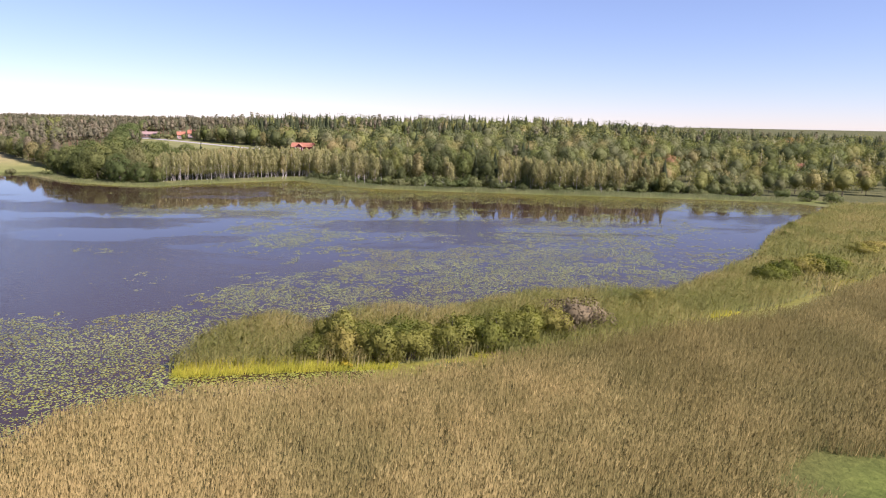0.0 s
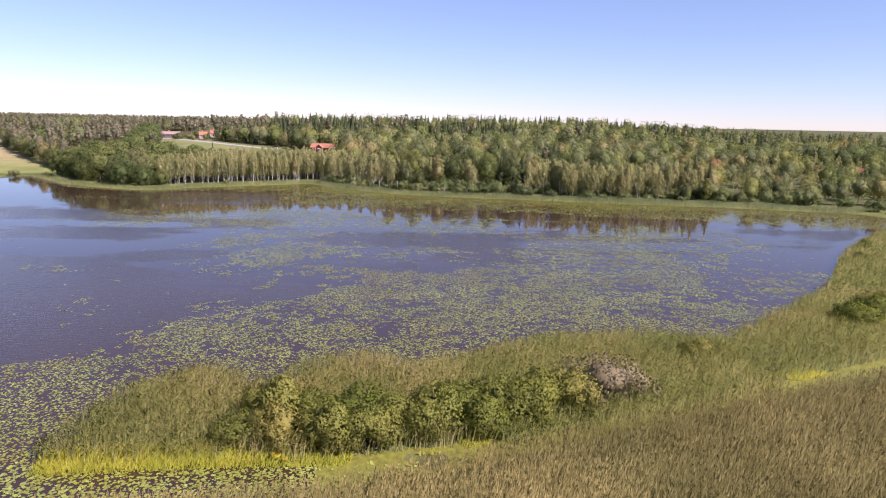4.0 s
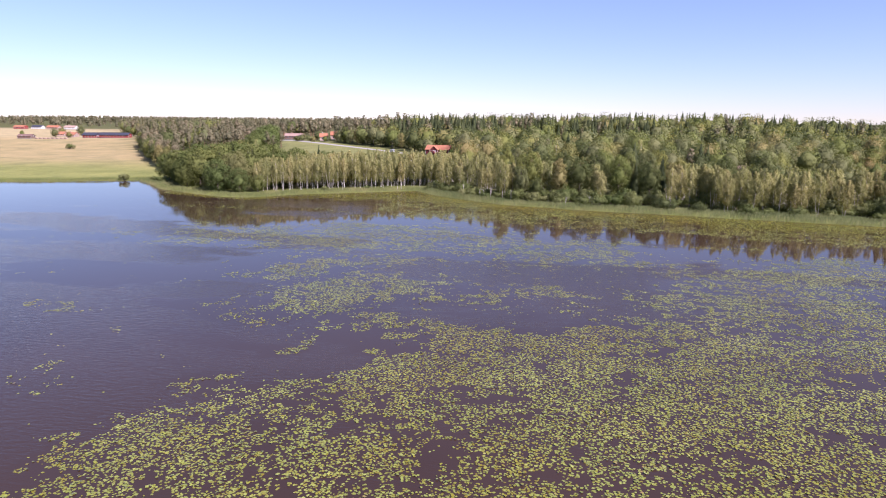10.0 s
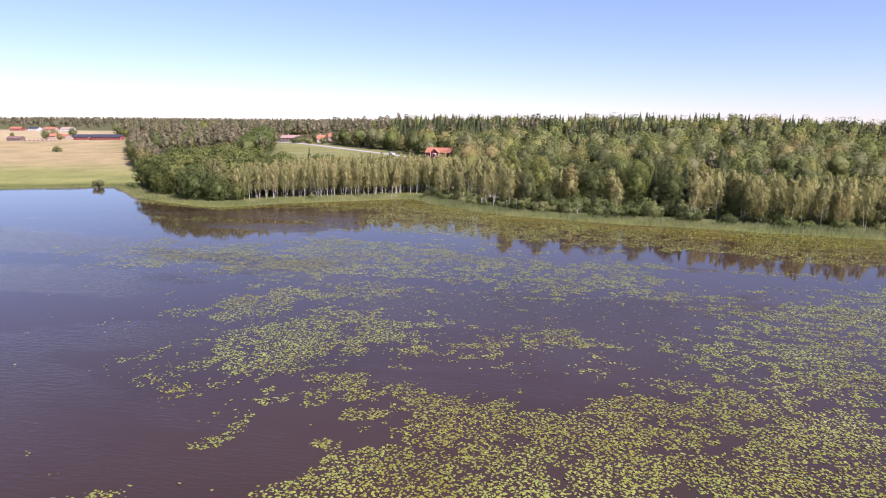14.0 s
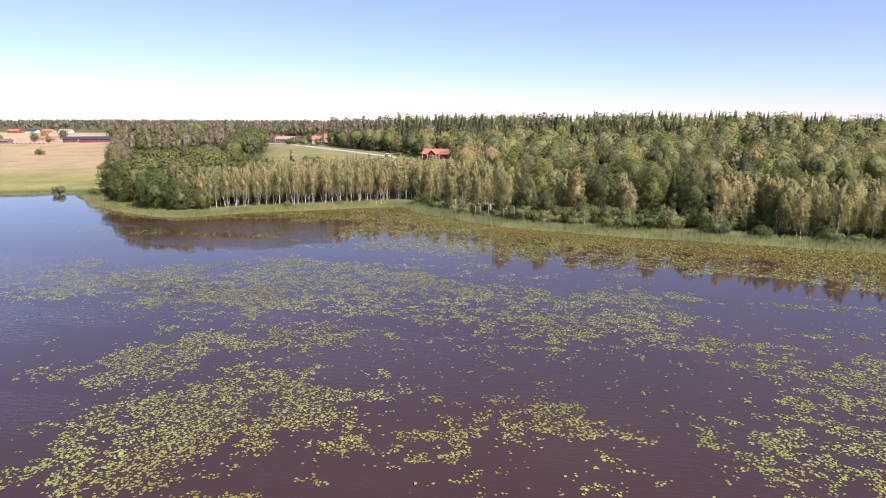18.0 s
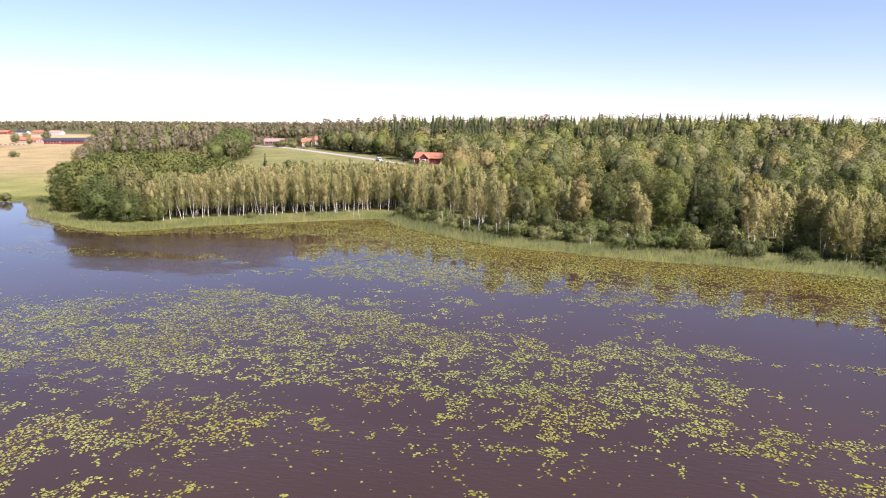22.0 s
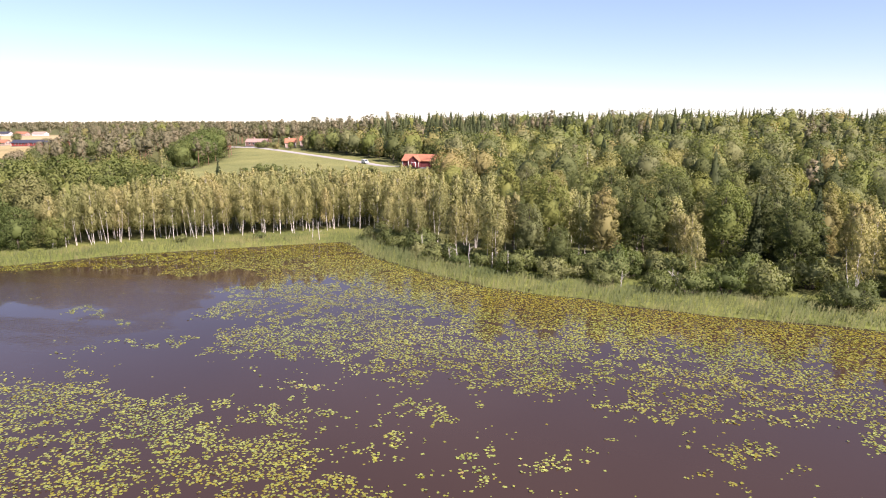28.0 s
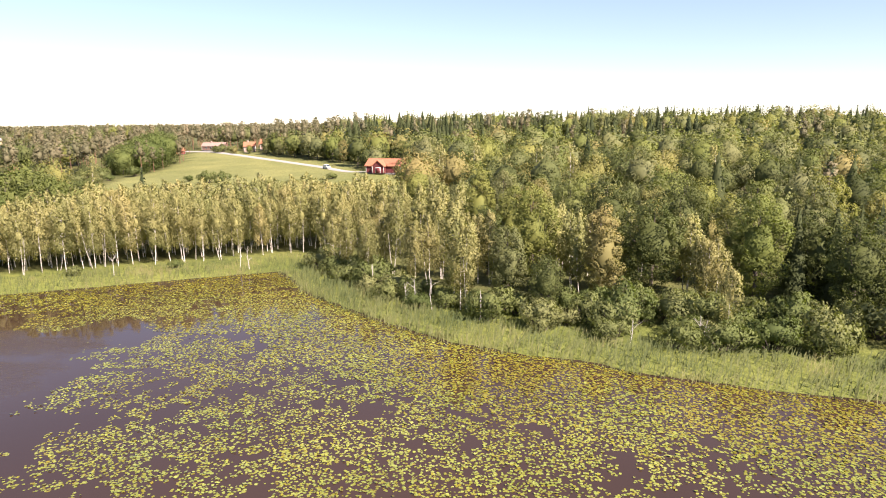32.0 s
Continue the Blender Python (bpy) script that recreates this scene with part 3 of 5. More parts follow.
def scatter(count, x0, x1, y0, y1, apart, keep, rs):
    """Uneven spots at least about so far apart, where keep(x, y) allows."""
    x, y = rs.uniform(x0, x1, count), rs.uniform(y0, y1, count)
    ok = keep(x, y)
    x, y = x[ok], y[ok]
    cell, out = {}, []
    for a, b in zip(x, y):
        i, j = int(a // apart), int(b // apart)
        if all((a - c) ** 2 + (b - e) ** 2 > apart * apart for u in (-1, 0, 1) for w in (-1, 0, 1) for c, e in cell.get((i + u, j + w), ())):
            cell.setdefault((i, j), []).append((a, b))
            out.append((a, b))
    return np.array(out)

# ---------------------------------------------------------------- woods
def vnoise(x, y, s, seed):
    """Smooth random field from 0 to 1 with cells of s metres."""
    g = np.random.default_rng(seed).uniform(0, 1, (128, 128))
    u, v = x / s, y / s
    i, j = np.floor(u).astype(int), np.floor(v).astype(int)
    a, b = u - i, v - j
    a, b = a * a * (3 - 2 * a), b * b * (3 - 2 * b)
    i0, i1, j0, j1 = i % 128, (i + 1) % 128, j % 128, (j + 1) % 128
    return (g[i0, j0] * (1 - a) + g[i1, j0] * a) * (1 - b) + (g[i0, j1] * (1 - a) + g[i1, j1] * a) * b


HOUSES = [(-70, 437, 13), (-187, 563, 9), (-222, 582, 12), (227, 380, 9), (84, 392, 7)]
ROAD = [(-300, 612), (-250, 588), (-217, 571), (-188, 546), (-160, 521), (-113, 481), (-90, 456), (-74, 449), (-62, 450)]


def road_gap(x, y):
    best = np.full(np.shape(x), 1e9)
    for (ax, ay), (bx, by) in zip(ROAD, ROAD[1:]):
        ex, ey = bx - ax, by - ay
        u = np.clip(((x - ax) * ex + (y - ay) * ey) / (ex * ex + ey * ey), 0, 1)
        best = np.minimum(best, np.hypot(x - ax - u * ex, y - ay - u * ey))
    return best


SCRUB = [(-222, 400), (-165, 385), (-172, 415), (-182, 452), (-212, 456)]


def open_land(x, y):
    """Where no tree stands: lake and its reeds, meadow, field, road, house yards, the camera's sight lines to houses.
    """
    bare = (shore(x, y) < 8) | within(SCRUB, x, y) | within(MEADOW, x, y) | in_field(x, y) | (y < 255) | (road_gap(x, y) < 7)
    for hx, hy, r in HOUSES:
        bare |= np.hypot(x - hx, y - hy) < r
        # strip towards the camera, left bare so the house stays in view
        bare |= (np.abs(x - hx + (hy - y) * hx / 500) < r * 0.8) & (y < hy) & (y > hy - (95 if hx == -70 else 40)) & (hx < 100)
    return bare


rs = np.random.default_rng(11)
BELT = lambda x, y: (x > -108) & (x < -46) & (y > 268) & (shore(x, y) > 13) & (shore(x, y) < 46) & ~((x > -62) & (shore(x, y) < 14) & (x < -50)) & ~open_land(x, y)
spots = scatter(9000, -112, -46, 270, 350, 2.2, BELT, rs)
births = [plant("birch", birch_shape(40 + k, 12.2, 3000, 0.17, 0.33), M_BARK, M_BIRCH, "slender white-stemmed birch with olive hanging foliage in the shore belt", "tree", "birches along the lake shore") for k in range(5)]
shaded_birches = [plant("birch", birch_shape(50 + k, 11.8, 3000, 0.17, 0.28), M_BARK, M_BIRCH_SHADED, "birch with full hanging olive foliage at the edge of the wood", "tree", "birches along the lake shore") for k in range(4)]
oaks = [plant("broadleaf_tree", broad_shape(60 + k, 14.5, 2500, 0.32, (0.33, 0.37, 0.28, 0.35)[k], (0.06, 0.03, 0.08, 0.04)[k], (38, 46, 34, 50)[k]), M_WOOD, M_MIX, "leafy broadleaf tree with a rounded uneven crown", "tree", "broadleaf trees behind the shore") for k in range(4)]
talls = [plant("broadleaf_tree", broad_shape(360 + k, 17.0, 8500, 0.175, (0.20, 0.24, 0.17, 0.22, 0.26)[k], (0.04, 0.08, 0.02, 0.05, 0.1)[k], (46, 54, 40, 50, 56)[k], 1.12, -9.0, 0.52), M_WOOD, M_MIX, "tall broadleaf tree with a deep domed crown of leafy clumps", "tree", "broadleaf trees behind the shore") for k in range(5)]
spruces = [plant("spruce", spruce_shape(80 + k, 17.0, 3600, 0.30, 0.19), M_WOOD, M_SPRUCE, "dark green spruce with drooping tiered branches", "tree", "spruces among the shore trees") for k in range(2)]
pines = [plant("pine", pine_shape(90 + k, 16.0, 1300, 0.34), M_PINEBARK, M_PINE, "tall pine with reddish bare stem and tufted crown", "tree", "pines behind the shore") for k in range(2)]
willows = [plant("willow_bush", bush_shape(100 + k, 3.2, 2000, 0.14, 0.75, 20), M_WOOD, M_WILLOW, "rounded grey-green willow bush at the water's edge", "bush", "willow bushes along the shore") for k in range(3)]
used = set()


def stand(kinds, k, x, y, s, tall=1.0, label="", sink=0.1):
    """Puts a copy of one of the kinds, or the first of all, at a place."""
    src = kinds[k % len(kinds)]
    z = float(height(np.array(x), np.array(y))) - sink
    m = pose(float(x), float(y), z, 0, 0, float(rs.uniform(0, 360)))
    if src in used:
        ob = copy_thing(src, m)
    else:
        used.add(src)
        ob = src
        ob.matrix_basis = m
    ob.scale = (s, s, s * tall)
    if label:
        tagged(ob, label)
    return ob


hidden = []
for k, (x, y) in enumerate(spots):
    if float(shore(np.array(x), np.array(y))) < 23:
        stand(births, k, x, y, rs.uniform(0.84, 1.04), rs.uniform(0.95, 1.06))
    else:
        hidden.append((x, y, rs.uniform(0.84, 1.04), rs.uniform(0, 1)))
wood_of("birch_thicket", np.array(hidden), [birch_shape(40 + k, 12.2, 650, 0.32, 0.36) for k in range(3)], M_FAR_BIRCH, M_BARK, "dense olive birches behind the front row of the shore belt", "forest")

# the big oaks on the point
grand = [plant("oak", broad_shape(70 + k, 15.5, 6000, 0.27, (0.40, 0.36)[k], 0.0, 70, 1.0, -9.0, 0.55, 1.0), M_WOOD, M_BROAD, "broad dark-green lakeside oak with a dense crown down to the grass", "tree", "oaks on the lake point") for k in range(2)]
front = plant("oak", broad_shape(75, 15.5, 7000, 0.25, 0.42, -0.02, 80, 1.0, -9.0, 0.5), M_WOOD, M_LAKEOAK, "broad dark-green lakeside oak standing at the water's edge", "tree", "oaks on the lake point")
pale = plant("oak", broad_shape(76, 15.5, 6500, 0.26, 0.38, 0.0, 74, 1.0, -9.0, 0.55), M_WOOD, M_OLIVE, "tall pale olive oak among darker ones on the point", "tree", "oaks on the lake point")
stand([front], 0, -113, 278, 0.62)
stand([front], 0, -122, 279.5, 0.84)
stand([pale], 0, -119.5, 288, 1.06)
stand([pale], 0, -126, 285, 0.8, 0.95, "brown-tinged olive oak leaning out beside darker ones")
for k, (x, y, s) in enumerate([(-107, 281, 0.5), (-146, 299, 1.0), (-137, 293, 1.12), (-156, 308, 1.0), (-165, 316, 0.85), (-133, 301, 1.25), (-119, 301, 1.2), (-148, 313, 1.2), (-134, 314, 1.25), (-118, 312, 1.2), (-160, 325, 0.95),
                               (-107, 298, 1.0), (-105, 310, 1.1), (-143, 328, 1.1), (-122, 325, 1.1), (-152, 303, 0.7), (-141, 290, 0.7)]):
    stand(grand, k, x, y, s)

# mixed trees behind the other shore
def mixed_zone(x, y):
    return (x > -46) & (x < 100) & (shore(x, y) > np.interp(x, [-30, -5, 4, 40, 48], [9, 14, 23, 23, 10])) & (shore(x, y) < 52 - 0.25 * np.maximum(x - 40, 0)) & ~open_land(x, y)


spots = scatter(9000, -46, 100, 255, 345, 6.5, mixed_zone, rs)
kindn = vnoise(spots[:, 0], spots[:, 1], 16, 5) + rs.normal(0, 0.10, len(spots))
birchy_back = []
for k, ((x, y), q) in enumerate(zip(spots, kindn)):
    d = float(shore(np.array(x), np.array(y)))
    left = x < -2
    if q < (0.66 if left else 0.72 if x > 38 else 0.40) and d < 44:
        if d > 27:
            birchy_back += [(x + rs.uniform(-1.9, 1.9), y + rs.uniform(-1.9, 1.9), rs.uniform(0.85, 1.08), rs.uniform(0, 0.5)) for j in range(3)]
            continue
        for j in range(3):
            stand(shaded_birches, k + j, x + rs.uniform(-1.9, 1.9), y + rs.uniform(-1.9, 1.9), rs.uniform(0.82, 1.06) * (0.92 if d < 14 else 1) * (0.92 if x < -22 else 1), rs.uniform(0.95, 1.1))
    elif 0.60 < q < 0.66 and d > 24 and not left:
        stand(spruces, k, x, y, rs.uniform(0.75, 1.05))
    else:
        stand(talls, k, x, y, rs.uniform(0.80, 1.02) * (0.82 if x < -22 else 1) * (0.58 if d < 15 else 0.78 if d < 22 else 1), rs.uniform(0.92, 1.1))
for k, (x, y, s) in enumerate([(26, 291, 0.76), (30.5, 290.5, 0.8), (34.5, 293, 0.76), (28.5, 296, 0.82), (95, 272, 0.85), (99, 275, 0.95), (103, 271, 0.8), (33, 287, 0.6)]):
    stand(spruces, k, x, y, s, 1.0, "dark spruce standing tall among lighter broadleaf trees")

wood_of("mixed_birch_thicket", np.array(birchy_back), [birch_shape(50 + k, 11.6, 1000, 0.28, 0.30) for k in range(3)], M_FAR_BIRCH, M_BARK, "olive birches standing close behind the shore trees", "forest")

# woods further off
near_broad = [(stem(11, 0.25), broad_shape(250 + k, 16.0, 1700, 0.33, (0.36, 0.30, 0.40, 0.33)[k], 0.12, (34, 28, 40, 32)[k], 1.05, 3.0, 0.66, 1.3)[1]) for k in range(4)]
far_broad = [(stem(11, 0.25), broad_shape(200 + k, 15.0, 420, 0.58, (0.36, 0.31, 0.40)[k], 0.06, 13, 1.0, 2.0, 0.7, 1.5)[1]) for k in range(3)]
far_birch = [(stem(13, 0.14), birch_shape(210 + k, 13.5, 520, 0.36, 0.3)[1]) for k in range(3)]
far_spruce = [(stem(16, 0.2), spruce_shape(220 + k, 17.0, 330, 0.62, (0.19, 0.23, 0.17)[k])[1]) for k in range(3)]
far_pine = [(stem(15, 0.2), pine_shape(230 + k, 16.0, 230, 0.62, 9)[1]) for k in range(3)]


def back(x, y):
    done = BELT(x, y) | mixed_zone(x, y) | ((x > -172) & (x < -98) & (y < 334))
    return ~done & ~open_land(x, y) & ((shore(x, y) > 40) | (x > 95)) & (shore(x, y) > 10) & (x > -480) & (y < 720) 


def sort_woods(p, r):
    """Shares spots among the kinds by place. Returns rows of x, y, scale, tone by kind."""
    x, y = p[:, 0], p[:, 1]
    q = vnoise(x, y, 34, 21) + r.normal(0, 0.12, len(p))
    tone = np.clip(0.30 * vnoise(x, y, 26, 33) + 0.80 * r.uniform(0, 1, len(p)) - 0.10, 0, 1)
    tone = np.where((tone > 0.9) & (r.uniform(0, 1, len(p)) < 0.6), 0.4, tone)
    rows = np.c_[x, y, 0.66 + 0.54 * r.uniform(0, 1, len(p)), tone]
    ridge = step(470, 570, y + 0.15 * x)
    conifer = q < 0.05 + 0.46 * ridge
    pine = (conifer & (r.uniform(0, 1, len(p)) < 0.22)) | ((x < -140) & (y > 425) & (q < 0.8))
    spruce = conifer & ~pine
    birch = ~conifer & ~pine & (q > 0.76) & (y < 420)
    return rows[spruce], rows[pine], rows[birch], rows[~(spruce | pine | birch)]


in_view = lambda x, y: (np.abs(x + 30) < 0.72 * y + 40) & back(x, y)
near_spots = scatter(16000, -170, 330, 256, 440, 8.8, in_view, rs)
far_spots = np.concatenate([scatter(20000, -480, 520, 440, 560, 9.2, in_view, rs), scatter(20000, -480, 520, 560, 672, 7.6, in_view, rs)])
nsp, fsp = sort_woods(near_spots, rs), sort_woods(far_spots, rs)
for rows in nsp:
    rows[:, 2] *= 0.70 + 0.26 * step(310, 430, rows[:, 1])
sp, pi, bi = (np.concatenate(z) for z in list(zip(nsp, fsp))[:3])
sp[:, 2] = 0.60 + 0.34 * sp[:, 2]
pi[:, 2] *= np.where(pi[:, 0] < -150, 0.88, 0.95)
wood_of("spruce_wood", sp, far_spruce, M_FAR_SPRUCE, M_WOOD, "dark spruces with pointed tops on the wooded ridge", "forest")
wood_of("pine_wood", pi, far_pine, M_FAR_PINE, M_PINEBARK, "grey-green pines with brownish stems on the far slope", "forest")
wood_of("birch_wood", bi, far_birch, M_FAR_BIRCH, M_BARK, "olive birches massed behind the shore trees", "forest")
wood_of("broadleaf_wood", nsp[3], near_broad, M_FAR_BROAD, M_WOOD, "mixed green, grey-green and yellowing broadleaf trees behind the shore", "forest")
wood_of("upland_broadleaf_wood", fsp[3], far_broad, M_FAR_BROAD, M_WOOD, "mixed green broadleaf trees covering the far slope", "forest")
tiny = [(stem(9, 0.3), q[1]) for q in (broad_shape(240, 15, 50, 2.4, 0.36, 0.0, 9, core=0), spruce_shape(241, 17, 40, 2.7, 0.2), pine_shape(242, 16, 44, 2.4, 15, 0))]
dist = scatter(2600, -2300, 300, 760, 2900, 14, lambda x, y: (x < -0.10 * y) & ((y > 990) | (x > -0.36 * y)) & (vnoise(x, y, 160, 9) + step(900, 1900, y) > 0.42), rs)
# greyish pine tone on every kind of tree here stands in for distance haze
wood_of("distant_woods", np.c_[dist, rs.uniform(0.8, 1.1, len(dist)), rs.uniform(0.1, 0.75, len(dist))], tiny, M_FAR_PINE, M_WOOD, "low line of distant woods along the horizon", "forest")

# round tree clump and bushes about the meadow
rounds = [plant("round_tree", broad_shape(140 + k, 17.0, 3800, 0.33, (0.36, 0.32)[k], -0.04, 52, 1.15, -9.0, 0.72), M_WOOD, M_ROUND, "round full-crowned fresh green tree in a clump beside the meadow", "tree", "clump of round trees by the meadow") for k in range(2)]
for k, (x, y, s) in enumerate([(-192, 452, 0.85), (-199, 456, 0.8), (-190, 461, 1.0), (-199, 466, 0.95), (-194, 473, 1.1), (-203, 478, 1.05), (-198, 487, 1.15), (-206, 494, 1.1), (-205, 505, 1.1)]):
    stand(rounds, k, x, y, s)
stand(oaks, 1, -202, 441, 0.55, 0.9, "small dark round tree beside the wood")
for k, (x, y, s) in enumerate([(-134, 419, 1.7), (-129, 421, 1.5), (-144, 424, 0.9), (-96, 420, 1.0), (-208, 566, 1.8), (-200, 563, 1.5), (-213, 568, 1.5), (-88, 425, 0.9)]):
    stand(willows, k, x, y, s, 1.0, "dense green bush standing in the meadow")
for k, (x, y, s) in enumerate([(-46, 420, 0.75), (-52, 414, 0.7), (-42, 428, 0.85), (-50, 424, 0.6), (-38, 416, 0.9), (-60.5, 425, 0.42), (-57, 427, 0.5)]):
    stand(rounds, k, x, y, s, 0.9, "leafy garden tree beside the red barn")

for k, (x, y) in enumerate(scatter(200, -222, -165, 388, 452, 7.0, lambda x, y: within(SCRUB, x, y), rs)):
    stand(willows, k, x, y, rs.uniform(0.9, 1.7), 1.0, "pale green shrub in the scrub below the round trees")

# dense dark trees close behind the gravel road
for k in range(24):
    u = (k + rs.uniform(-0.3, 0.3)) / 23
    x, y = -172 + 92 * u, 532 - 66 * u + 12 + rs.uniform(0, 12)
    stand(talls if k % 3 else spruces, k, x, y, rs.uniform(0.6, 0.85), 1.0, "dense dark tree close behind the gravel road")

# the edge of the wood along the straw field
fy = 330.0
while fy < 520:
    stand(pines if rs.uniform() < 0.4 else oaks, int(fy), float(np.interp(fy, FIELD_Y, FIELD_X)) + rs.uniform(1.5, 5.0), fy, rs.uniform(0.7, 0.95), 1.0, "tree at the edge of the wood beside the straw field")
    fy += rs.uniform(4.0, 7.0)

# bleached dead birches leaning at the water's edge
def snag_shape(seed, h):
    r = np.random.default_rng(seed)
    lean = r.normal(0, 0.06, 2)
    top = np.array([lean[0] * h, lean[1] * h, h])
    w = [tube([(0, 0, 0), top * 0.5 + (r.normal(0, 0.1), 0, 0), top], [0.07, 0.05, 0.015], 5)]
    for j in range(5):
        a = top * r.uniform(0.35, 0.9)
        q = a + np.array([r.normal(0, 0.4), r.normal(0, 0.4), r.uniform(0.5, 1.3)])
        w.append(tube([a, (a + q) / 2 + (0, 0, 0.12), q], [0.028, 0.02, 0.008], 4))
    return joined(w)


for k, (x, y, h) in enumerate([(10.5, 271.5, 3.6), (11.2, 272, 3.0), (-22, 281, 4.5), (-24.5, 282.5, 4.0), (-26, 283, 3.2), (-60, 300.5, 5.0), (-58.5, 301, 3.5), (-79, 293, 3.0), (34, 268, 4.2), (52, 265, 4.8), (-15, 277, 4.2), (-33, 290, 3.8), (3, 271, 3.0), (72, 264, 4.5)]):
    sn = tagged(new("dead_birch"), "bleached dead birch stem with broken limbs at the shore", "tree", "dead stems along the shore")
    sn.matrix_basis = pose(x, y, float(height(np.array(x), np.array(y))) - 0.1)
    part("trunk", mesh("trunk", *snag_shape(300 + k, h), None, M_GREYWOOD, smooth=True), None, sn)
for k, (x, y, s) in enumerate([(-18.2, 281.5, 1.05), (-17.4, 282.4, 1.0), (-19.3, 282.6, 1.1), (35, 271, 1.0), (57, 263, 1.0), (60, 264, 1.05), (64, 263, 0.95), (14, 274, 0.7), (38.5, 275, 0.95), (41, 273.5, 1.0), (43, 275, 1.05), (45.5, 272, 0.9), (47, 274, 1.0), (49, 270.5, 1.0), (51, 272, 0.95), (54, 268.5, 1.05), (67, 263, 1.0), (70, 262, 1.05), (74, 261.5, 0.95)]):
    stand(births, k, x, y, s, 1.0, "tall white-stemmed birch standing forward of the wood")

# bushes on the far shore
for k, (x, y, s) in enumerate([(-46, 303, 1.3), (-42, 299, 1.2), (-39, 294, 1.1), (-33, 289, 1.0), (-29, 285, 1.1), (-24, 281, 0.9), (-14, 277, 0.8), (-7, 274, 0.8), (1, 272, 1.0), (8, 270, 1.2),
                               (13, 270, 1.3), (18, 271, 1.4), (23, 270, 1.1), (55, 260, 1.2), (60, 260, 0.9), (68, 259, 1.2), (76, 258, 0.9), (88, 257, 1.0), (101, 256, 1.2), (112, 254, 1.0),
                               (140, 246, 1.5), (147, 240, 1.6), (152, 233, 1.5), (-182, 309, 1.1), (-168, 309, 0.8), (-357, 489, 1.5), (-163, 305, 0.9), (-86, 292, 0.7), (-72, 300, 0.6)]):
    stand(willows, k, x, y, s, 1.0)
sx = -47.0
while sx < 132:
    sy = float(np.interp(sx, [-47, -37, -18, 5, 33, 57, 99, 132], [296, 284, 270, 262.5, 255.5, 251, 247, 239.5])) + rs.uniform(9.0, 15.0) + 3.0 * float(step(-10, 12, sx))
    if not 25 < sx < 47:
        stand(willows, int(sx * 7) % 3, sx, sy, rs.uniform(0.7, 1.7), rs.uniform(0.85, 1.25))
    sx += rs.uniform(2.2, 4.4)
sx = -4.0
while sx < 132:
    sy = float(np.interp(sx, [-47, -37, -18, 5, 33, 57, 99, 132], [296, 284, 270, 262.5, 255.5, 251, 247, 239.5])) + rs.uniform(14.0, 21.0)
    sy += 5.0 if 25 < sx < 47 else 0.0
    if not 47 < sx < 70:
        stand(willows, int(sx * 5) % 3, sx, sy, rs.uniform(1.1, 2.0), rs.uniform(0.85, 1.3), "light green bush in front of the shore wood")
    sx += rs.uniform(2.6, 4.6)
dome = plant("round_bush", bush_shape(160, 5.2, 5200, 0.17, 0.85, 44), M_WOOD, M_DARKBUSH, "large dense dark-green rounded bush standing in the shore reeds", "bush", "")
stand([dome], 0, 32.5, 266.0, 0.92, 0.9)
stand([dome], 0, 42, 264.0, 0.66, 1.0, "smaller dark-green rounded bush in the shore reeds")
# the near bank
bank = [plant("willow_bush", bush_shape(150 + k, 3.2, 3600, 0.115, (0.62, 0.5, 0.7)[k], (26, 20, 30)[k]), M_WOOD, M_BANK, "olive-green willow bush in the reeds of the near bank", "bush", "willow bushes on the near bank") for k in range(3)]
for k, (x, y, s, tall) in enumerate([(-16.2, 75.2, 1.2, 0.9), (-14.0, 77.4, 1.45, 0.95), (-12.6, 74.6, 1.15, 0.9), (-10.4, 77.0, 1.4, 1.0), (-8.8, 74.0, 1.3, 0.9), (-6.4, 77.4, 1.45, 0.95), (-5.0, 74.6, 1.2, 0.9), (-2.6, 77.6, 1.45, 0.95), (0.2, 77.0, 1.3, 0.9),
                                     (2.6, 79.2, 1.5, 0.95), (4.4, 76.8, 1.25, 0.9), (6.6, 79.6, 1.45, 0.95), (9.0, 79.6, 1.3, 0.95), (11.2, 82.4, 1.45, 1.0), (13.6, 82.8, 1.3, 0.95), (15.4, 85.2, 1.2, 0.9), (31.0, 96.5, 1.1, 0.8), (34.5, 97.0, 0.8, 0.8),
                                     (58.6, 110.5, 1.5, 0.9), (63, 114, 1.6, 0.9), (68, 116, 1.7, 0.85), (73, 117, 1.6, 0.85), (79, 121, 1.3, 0.8), (95, 137, 1.5, 0.7), (101, 141, 1.5, 0.7), (90, 158, 0.8, 0.8), (100, 172, 0.8, 0.8)]):
    stand(bank, k, x, y, s * 1.08, tall * rs.uniform(0.85, 1.3), "olive-green willow bush in the reeds of the near bank")
dead = plant("dead_shrub", bush_shape(130, 3.0, 2600, 0.10, 0.95, 36), M_WOOD, M_DEAD, "bare grey-brown dying shrub among green reeds", "bush", "")
stand([dead], 0, 17.4, 84.8, 1.9, 1.0)
yel = plant("yellow_shrub", bush_shape(131, 1.2, 500, 0.09, 0.7, 8), M_WOOD, M_YELLOW, "small shrub with bright yellow leaves", "bush", "")
stand([yel], 0, -12.3, 72.2, 1.1)

